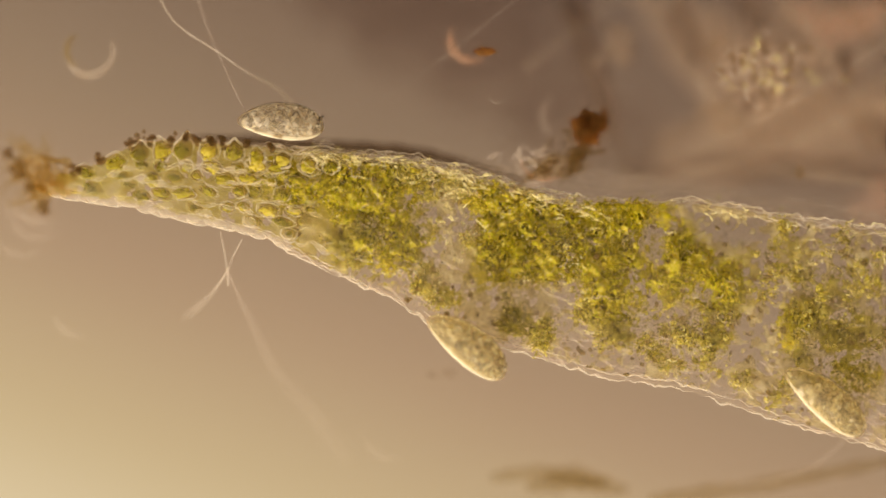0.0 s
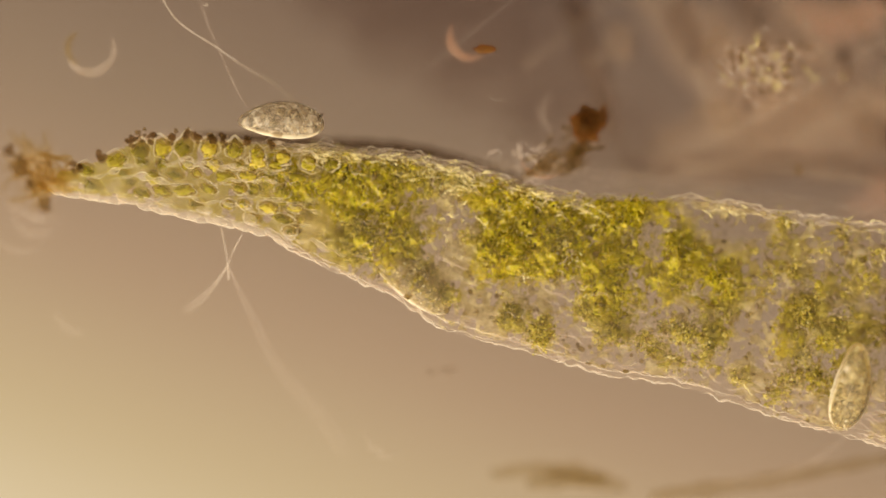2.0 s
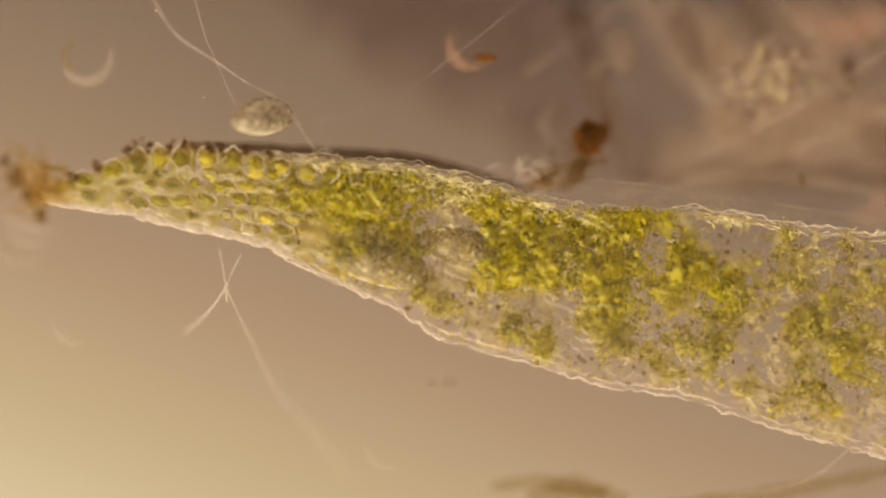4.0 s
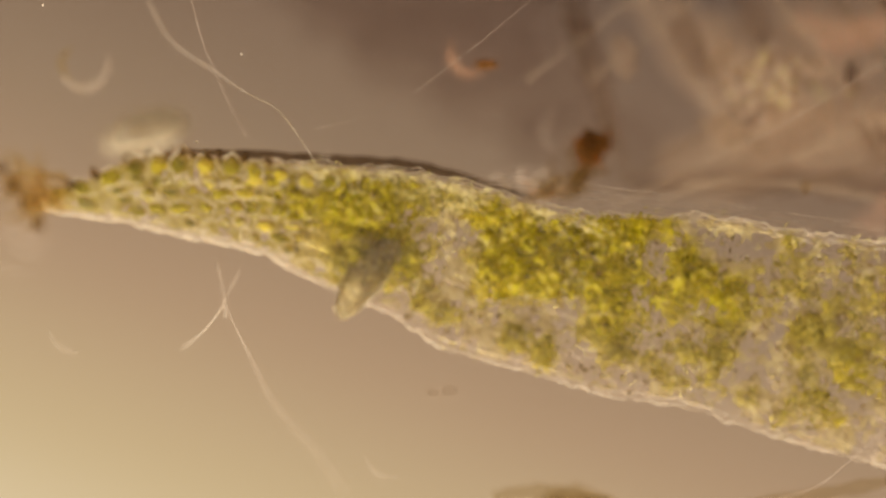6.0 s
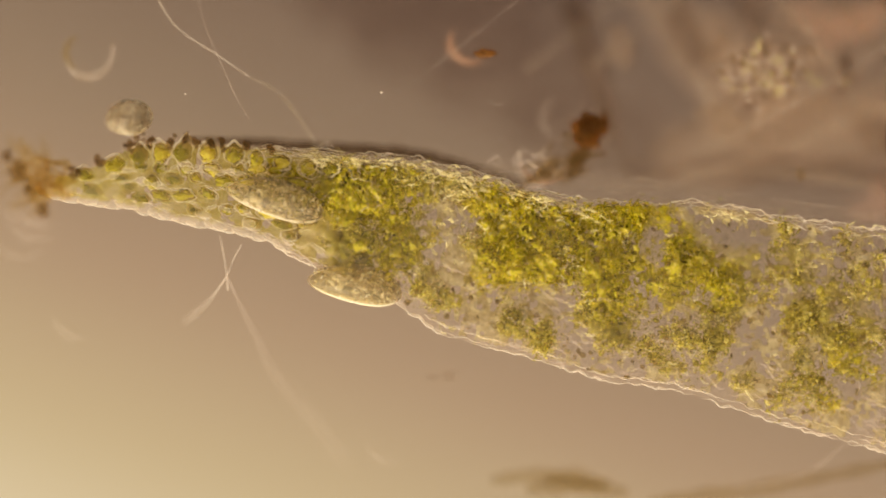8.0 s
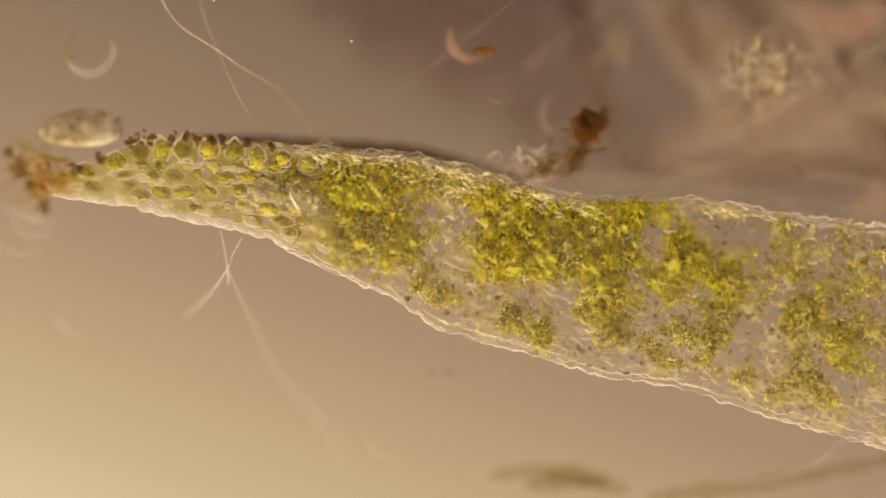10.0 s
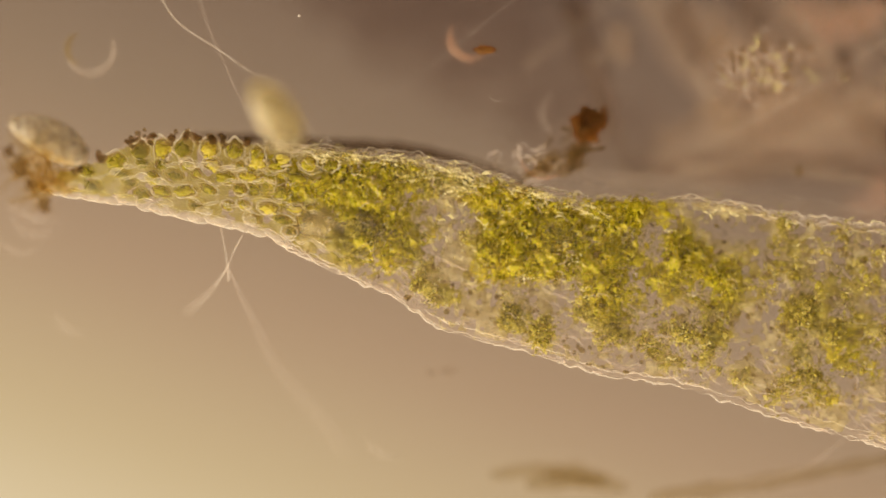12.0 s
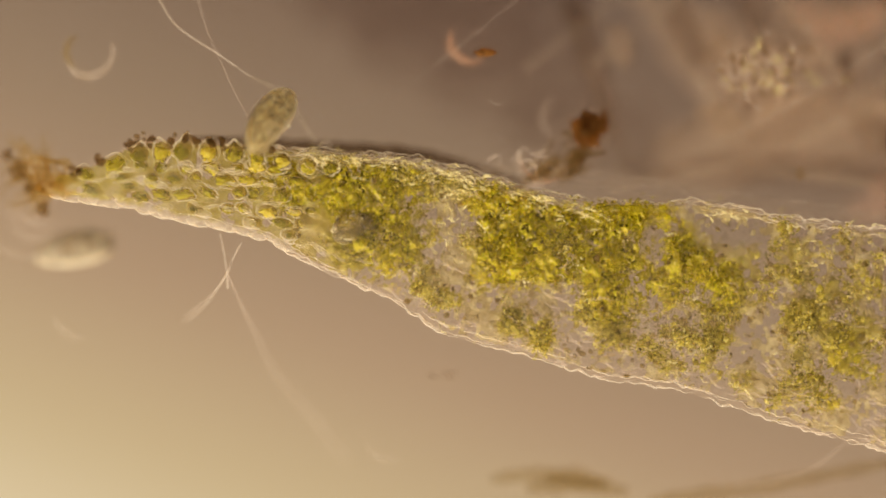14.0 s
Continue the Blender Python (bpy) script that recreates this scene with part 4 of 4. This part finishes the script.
def fuzzy_tuft():
    """A loose tuft of pale wiggly fibres in the debris."""
    thing = tagged(new("fibre_tuft"), "pale fuzzy tuft of tangled fibres in the debris", "fibres")
    for k in range(230):
        u, v = random.gauss(1348, 40), random.gauss(124, 26)
        line = [at(u, v, random.uniform(0.06, 0.18))]
        a = random.gauss(-0.5, 0.7)
        for _ in range(4):
            a += random.gauss(0, 0.5)
            line.append(line[-1] + Vector((math.cos(a), math.sin(a), random.gauss(0, 0.3))) * 0.004)
        bm = bmesh.new()
        t = random.uniform(0.0008, 0.0024)
        sweep(bm, line, lambda f: t * (0.3 + math.sin(math.pi * f)), 6)
        part("fibre", bm, (m_faint, m_ghost, m_wisp, m_cap, m_pale, m_faint, m_ghost, m_cap)[k % 8], thing)


fuzzy_tuft()


# ---- ciliates ----
def ciliate(label, length=0.150, width=0.068, tall=1.18, rim_thick=0.0058, plasm=m_body):
    thing = tagged(new("ciliate"), label, "ciliate", group="ciliates grazing on the leaf")

    def girth(f):
        return (max(0.0, 1 - abs(f) ** 2.3) ** 0.5) * (0.86 + 0.16 * f - 0.05 * f * f)

    def shell(name, grow, material, label):
        bm = bmesh.new()
        rings, n, sides = [], 40, 32
        for k in range(1, n):
            f = -math.cos(math.pi * k / n)
            r = girth(f) * width / 2 * grow
            bend = 0.006 * (1 - f * f) - 0.003 * (f < -0.4) * (-0.4 - f)
            rings.append([bm.verts.new((f * length / 2 * (0.6 + 0.4 * grow), r * math.cos(a) + bend, tall * r * math.sin(a))) for a in (2 * math.pi * j / sides for j in range(sides))])
        for r0, r1 in zip(rings, rings[1:]):
            for j in range(sides):
                bm.faces.new((r0[j], r0[(j + 1) % sides], r1[(j + 1) % sides], r1[j]))
        for ring, x in ((rings[0], -1), (rings[-1], 1)):
            tip = bm.verts.new((x * length / 2 * (0.6 + 0.4 * grow) * 1.002, 0, 0))
            for j in range(sides):
                bm.faces.new((ring[j], ring[(j + 1) % sides], tip))
        part(name, bm, material, thing, label)

    shell("endoplasm", 0.93, plasm, "clouded granular inner plasm")
    shell("pellicle", 1.06, m_cortex, "clear cream outer skin")
    def rim(name, side, f0, f1, thick, drop, material, label):
        bm = bmesh.new()
        line = []
        for k in range(31):
            f = f0 + (f1 - f0) * k / 30
            line.append(Vector((f * length / 2, side * girth(f) * width / 2 * drop + 0.006 * (1 - f * f), 0.0)))
        sweep(bm, line, lambda q: thick * math.sin(math.pi * (0.04 + 0.92 * q)) ** 0.8, 8, 0.15)
        part(name, bm, material, thing, label)

    # light and shade on the edges are built in as cream and dark strips
    rim("clear_rim", -1, -0.90, 0.94, rim_thick, 0.95, m_lit_rim, "cream strip standing in for the lit edge")
    rim("dark_rim", 1, -0.88, 0.92, 0.0030, 1.01, m_shaded_rim, "thin dark strip standing in for the shaded edge")
    bm = bmesh.new()
    for k in range(620):
        f = max(-0.9, min(0.92, random.gauss(0.36, 0.36) if k % 5 else random.gauss(-0.3, 0.4)))
        rr = girth(f) * width / 2 * 0.95 * random.random() ** 0.4
        a = random.uniform(0, 6.3)
        q = 0.0009 + 0.0027 * random.random() ** 1.8
        lump(bm, Vector((f * length / 2, rr * math.cos(a) + 0.005, tall * rr * math.sin(a))), (q * random.uniform(1.0, 2.2), q * 0.9, q), 0.6, 1, 1.7, random.uniform(0, 3))
    part("granules", bm, m_grain, thing, "fine cream and brown granules")
    for x, y, r in ((-0.012, -0.004, 0.0085), (0.030, 0.006, 0.0065)):
        bm = bmesh.new()
        lump(bm, Vector((x, y, 0.024)), (r, 0.9 * r, 0.9 * r), 0.1, 3)
        sweep(bm, [Vector((x + r * math.cos(q), y + 0.9 * r * math.sin(q), 0.027)) for q in (2 * math.pi * k / 20 for k in range(21))], lambda f: 0.0009, 5)
        part("vacuole", bm, m_ring, thing, "round dark-edged vacuole")
    for _ in range(5):
        bm = bmesh.new()
        r = random.uniform(0.003, 0.006)
        lump(bm, Vector((random.uniform(-0.056, -0.020), random.uniform(-0.014, 0.016), random.uniform(0.012, 0.022))), (1.6 * r, r, r), 0.8, 3, 2.0, random.uniform(0, 3))
        part("clot", bm, m_clot, thing, "cream clot in the clear front")
    return thing


def drifting_clump(label):
    thing = tagged(new("drifting_clump"), label, "chloroplasts", group="loose green clumps")
    for _ in range(9):
        ob = new("chloroplast_clump", random.choice(green_sets))
        ob.parent = thing
        ob.matrix_basis = Matrix.LocRotScale(Vector((random.gauss(0, 0.024), random.gauss(0, 0.012), random.gauss(0, 0.008))), Euler((0, 0, random.uniform(0, 6.3))), Vector((1, 1, 1)) * random.uniform(0.7, 1.1))
    return thing


# cream and olive globules in the clear gap of the leaf
GLOBULES = [(803, 396, 24, 14, 1.0), (890, 396, 22, 16, 0.9), (749, 516, 16, 14, 1.0), (787, 527, 18, 14, 1.0), (722, 465, 16, 12, 0.8), (757, 482, 22, 14, 0.8), (903, 563, 15, 13, 1.0), (830, 430, 16, 24, 0.6)]
scatter(56, GLOBULES, pale_sets, 0, "pale_grain", "cream globules in the clear gap", 0.012)
scatter(16, GLOBULES, olive_sets, 0, "olive_grain", "olive globules in the clear gap", 0.010)

clump_a = drifting_clump("loose green clump pushed aside by a ciliate")
clump_b = drifting_clump("loose green clump drifting under the clear membrane")


# seconds, place in metres, turn, pitch and roll in degrees
ROWS_A = [
    (0.0, -0.287, 0.222, 0.000, -5, 0, 0),
    (0.8, -0.285, 0.223, 0.000, -4, 0, 12),
    (1.5, -0.284, 0.220, 0.000, -3, 0, 7),
    (2.0, -0.287, 0.219, 0.000, -3, 0, -3),
    (2.4, -0.294, 0.221, 0.000, -4, 5, -10),
    (2.8, -0.287, 0.224, 0.000, -4, 25, -12),
    (3.0, -0.294, 0.225, 0.000, -2, 48, -11),
    (3.2, -0.296, 0.227, 0.000, 0, 78, -9),
    (4.2, -0.328, 0.242, 0.060, 10, 50, 9),
    (5.3, -0.368, 0.230, 0.270, 20, 40, 5),
    (5.6, -0.375, 0.227, 0.270, 20, 30, -1),
    (5.9, -0.464, 0.223, 0.270, 15, 10, -7),
    (6.2, -0.543, 0.216, 0.270, 30, 20, -11),
    (6.5, -0.563, 0.221, 0.270, 50, 40, -12),
    (6.8, -0.550, 0.224, 0.140, 40, 50, -10),
    (7.0, -0.553, 0.227, 0.090, 30, 60, -7),
    (7.4, -0.547, 0.228, 0.080, 20, 72, 0),
    (7.6, -0.548, 0.229, 0.070, 20, 76, 4),
    (8.0, -0.551, 0.229, 0.050, 20, 78, 10),
    (8.2, -0.557, 0.228, 0.050, 20, 74, 12),
    (9.2, -0.613, 0.213, 0.060, 10, 30, 1),
    (10.3, -0.660, 0.198, 0.130, 0, 0, -12),
    (10.5, -0.684, 0.194, 0.140, -2, 12, -10),
    (10.8, -0.692, 0.195, 0.130, -5, 40, -6),
    (11.0, -0.700, 0.195, 0.120, -20, 60, -2),
    (11.3, -0.703, 0.196, 0.100, -35, 72, 4),
    (11.6, -0.702, 0.197, 0.110, -45, 60, 9),
    (11.8, -0.699, 0.194, 0.120, -38, 20, 11),
    (12.0, -0.686, 0.186, 0.130, -27, 0, 12),
    (12.2, -0.660, 0.184, 0.140, -35, 0, 11),
    (12.4, -0.646, 0.181, 0.130, -45, 5, 9),
    (12.6, -0.641, 0.180, 0.030, -58, 20, 6),
    (12.8, -0.629, 0.141, -0.120, -75, 20, 3),
    (13.0, -0.562, 0.084, -0.160, -55, 48, -1),
    (13.2, -0.595, 0.053, -0.200, -40, 35, -5),
    (13.4, -0.587, 0.047, -0.200, -20, 45, -9),
    (13.6, -0.589, 0.037, -0.250, 0, 40, -11),
    (13.8, -0.651, 0.008, -0.300, 10, 5, -12),
    (14.0, -0.686, -0.001, -0.300, 10, 0, -12),
]
ciliate_a = ciliate("pale cream granular ciliate swimming along the leaf margin")
ROWS_B = [
    (0.0, 0.041, -0.172, 0.045, -38, 0, 0),
    (0.2, 0.033, -0.156, 0.045, -39, 0, 4),
    (0.4, 0.022, -0.136, 0.045, -41, 0, 8),
    (0.6, 0.012, -0.119, 0.035, -42, 0, 10),
    (0.8, -0.002, -0.107, 0.035, -40, 0, 12),
    (1.2, -0.032, -0.091, 0.000, -35, 0, 11),
    (1.5, -0.042, -0.078, -0.018, -35, 0, 7),
    (1.8, -0.048, -0.074, -0.018, -35, 0, 1),
    (2.4, -0.079, -0.042, -0.018, -38, 0, -10),
    (3.0, -0.098, -0.025, -0.018, -40, 0, -11),
    (3.2, -0.101, -0.021, -0.018, -40, 0, -9),
    (4.2, -0.111, -0.022, 0.000, 0, 0, 9),
    (5.3, -0.128, -0.020, 0.005, 40, 0, 5),
    (5.6, -0.143, -0.019, 0.005, 38, 0, -1),
    (5.9, -0.131, -0.022, 0.005, 45, 0, -7),
    (6.2, -0.140, -0.041, 0.010, 65, 28, -11),
    (6.5, -0.151, -0.061, 0.010, 60, 52, -12),
    (6.8, -0.160, -0.065, 0.010, 50, 58, -10),
    (7.2, -0.172, -0.069, 0.010, 35, 65, -4),
    (7.4, -0.166, -0.072, -0.030, 20, 76, 0),
    (7.6, -0.155, -0.072, -0.020, 0, 78, 4),
    (7.8, -0.156, -0.068, -0.010, -28, 20, 8),
    (8.0, -0.156, -0.063, 0.000, -10, 0, 10),
    (8.2, -0.144, -0.062, 0.000, -8, 0, 12),
    (9.2, -0.184, -0.000, -0.010, -30, 20, 1),
    (10.3, -0.227, 0.073, -0.030, -45, 40, -12),
    (10.5, -0.217, 0.073, -0.030, -40, 40, -10),
    (11.0, -0.199, 0.064, -0.030, -25, 35, -2),
    (11.6, -0.191, 0.049, -0.030, -10, 25, 9),
    (12.0, -0.179, 0.039, -0.030, 5, 15, 12),
    (12.5, -0.163, 0.029, -0.030, 20, 0, 8),
    (13.0, -0.162, 0.038, -0.030, 25, 20, -1),
    (13.5, -0.153, 0.044, -0.030, 30, 45, -10),
    (14.0, -0.148, 0.046, -0.030, 30, 60, -12),
]
ciliate_b = ciliate("pale ciliate creeping from the lower margin onto the leaf", 0.165, 0.074, rim_thick=0.0048, plasm=m_body_olive)
ROWS_C = [
    (0.0, 0.672, -0.269, 0.035, -40, 0, 0),
    (0.1, 0.698, -0.279, 0.035, -38, 0, 2),
    (0.2, 0.726, -0.286, 0.035, -36, 0, 4),
    (0.3, 0.757, -0.286, 0.035, -42, 0, 6),
    (0.4, 0.790, -0.302, 0.045, -50, 0, 8),
    (0.6, 0.829, -0.317, 0.055, -75, 0, 10),
    (1.0, 0.857, -0.326, 0.065, -115, 0, 12),
    (1.4, 0.836, -0.309, 0.065, -165, 0, 8),
    (1.6, 0.797, -0.299, 0.065, -190, 0, 5),
    (1.7, 0.759, -0.276, 0.055, -165, 10, 3),
    (1.8, 0.741, -0.257, 0.055, -135, 20, 1),
    (2.0, 0.714, -0.247, 0.055, -100, 30, -3),
    (2.2, 0.689, -0.225, 0.055, -42, 0, -7),
    (2.4, 0.601, -0.199, 0.055, -24, 0, -10),
    (2.6, 0.462, -0.132, 0.040, -26, 0, -11),
    (2.8, 0.367, -0.088, 0.015, -26, 0, -12),
    (3.0, 0.293, -0.039, -0.008, -25, 0, -11),
    (3.2, 0.225, -0.016, -0.030, -20, 0, -9),
    (4.2, -0.004, 0.013, -0.030, -15, 0, 9),
    (5.3, -0.142, 0.029, -0.075, -10, 0, 5),
    (5.6, -0.156, 0.032, -0.075, -12, 0, -1),
    (5.9, -0.166, 0.036, -0.075, -10, 0, -7),
    (6.2, -0.166, 0.041, -0.075, -8, 0, -11),
    (6.5, -0.181, 0.045, -0.075, -6, 0, -12),
    (6.8, -0.191, 0.041, -0.020, -4, 0, -10),
    (7.0, -0.197, 0.053, -0.020, -8, 0, -7),
    (7.2, -0.215, 0.066, -0.020, -12, 0, -4),
    (7.5, -0.243, 0.074, -0.020, -16, 0, 2),
    (7.8, -0.282, 0.084, 0.008, -16, 0, 8),
    (8.2, -0.303, 0.091, 0.008, -16, 0, 12),
    (9.2, -0.308, 0.095, 0.000, -14, 0, 1),
    (10.3, -0.305, 0.094, -0.030, -12, 0, -12),
    (10.7, -0.286, 0.095, -0.030, -20, 0, -7),
    (10.9, -0.277, 0.105, -0.030, -30, 5, -4),
    (11.1, -0.274, 0.122, -0.030, -42, 12, 0),
    (11.3, -0.274, 0.152, 0.120, -50, 20, 4),
    (11.5, -0.279, 0.188, 0.340, -55, 28, 8),
    (12.0, -0.282, 0.217, 0.360, -60, 52, 12),
    (12.5, -0.286, 0.214, 0.340, -58, 38, 8),
    (12.8, -0.299, 0.214, 0.110, -42, 40, 3),
    (13.0, -0.298, 0.217, 0.060, -32, 36, -1),
    (13.2, -0.301, 0.219, 0.040, -25, 25, -5),
    (13.4, -0.311, 0.217, 0.010, -20, 0, -9),
    (13.6, -0.309, 0.229, 0.010, -8, 0, -11),
    (13.8, -0.292, 0.223, 0.040, 32, 32, -12),
    (13.9, -0.296, 0.224, 0.055, 46, 42, -12),
    (14.0, -0.300, 0.224, 0.070, 58, 48, -12),
]
ciliate_c = ciliate("large pale ciliate gliding over the green leaf", 0.172, 0.072, rim_thick=0.0048, plasm=m_body_olive)

specks = [tagged(new("bright_speck", mesh_of("bright_speck", bm, m_wall)), "tiny bright speck drifting in the water", "speck", group="drifting specks") for bm in (bmesh.new(), bmesh.new(), bmesh.new())
          if not lump(bm, Vector((0, 0, 0)), (0.0028, 0.0022, 0.0022), 0.4, 2)]


def motions():
    walk(specks[0], [(0.0, pose(-0.44, 0.47, -0.06)), (3.2, pose(-0.42, 0.36, -0.06)), (5.3, pose(-0.434, 0.205, -0.06)), (6.5, pose(-0.434, 0.227, -0.06)), (7.5, pose(-0.43, 0.236, -0.03)),
                     (8.0, pose(-0.456, 0.278, -0.01)), (8.2, pose(-0.452, 0.295, -0.01)), (10.3, pose(-0.40, 0.46, -0.01)), (14.0, pose(-0.30, 0.62, -0.01))])
    walk(specks[1], [(0.0, pose(-0.62, 0.50, -0.05)), (5.3, pose(-0.42, 0.40, -0.05)), (6.5, pose(-0.303, 0.332, -0.05)), (7.5, pose(-0.178, 0.248, -0.02)), (8.2, pose(-0.10, 0.30, -0.01)), (11.0, pose(-0.216, 0.378, 0.0)), (14.0, pose(-0.30, 0.52, 0.0))])
    walk(specks[2], [(0.0, pose(-0.52, 0.62, -0.07)), (3.2, pose(-0.60, 0.56, -0.07)), (5.5, pose(-0.703, 0.462, -0.07)), (6.5, pose(-0.713, 0.456, -0.07)), (7.0, pose(-0.732, 0.452, -0.07)), (8.2, pose(-0.80, 0.47, -0.07)), (14.0, pose(-0.98, 0.55, -0.07))])
    walk(clump_a, [(0.0, pose(0.735, -0.225, 0.0)), (1.8, pose(0.712, -0.235, 0.0)), (2.1, pose(0.68, -0.245, 0.0, 0, 0, -20)), (2.6, pose(0.661, -0.252, 0.0, 0, 0, -40)), (14.0, pose(0.661, -0.252, 0.0, 0, 0, -40))])
    walk(clump_b, [(0.0, pose(0.640, -0.150, 0.0)), (1.2, pose(0.600, -0.165, 0.0, 0, 0, 15)), (2.1, pose(0.645, -0.175, 0.0, 0, 0, -10)), (2.7, pose(0.725, -0.195, 0.0, 0, 0, -35)), (14.0, pose(0.725, -0.195, 0.0, 0, 0, -35))])
    # the free hairs and the clump are moved to fit the camera's view during refocusing
    for thing, view_shift in [(h, 0.4) for h in upper_hairs] + [(h, 1.0) for h in fork] + [(clump_of_rust, 0.35)]:
        walk(thing, [(t, pose(0, -view_shift * d / 1000, 0)) for t, d in DRIFT])
    for thing, rows in ((ciliate_a, ROWS_A), (ciliate_b, ROWS_B), (ciliate_c, ROWS_C)):
        walk(thing, [(t, pose(x, y, z, roll, pitch, turn)) for t, x, y, z, turn, pitch, roll in rows])


motions()
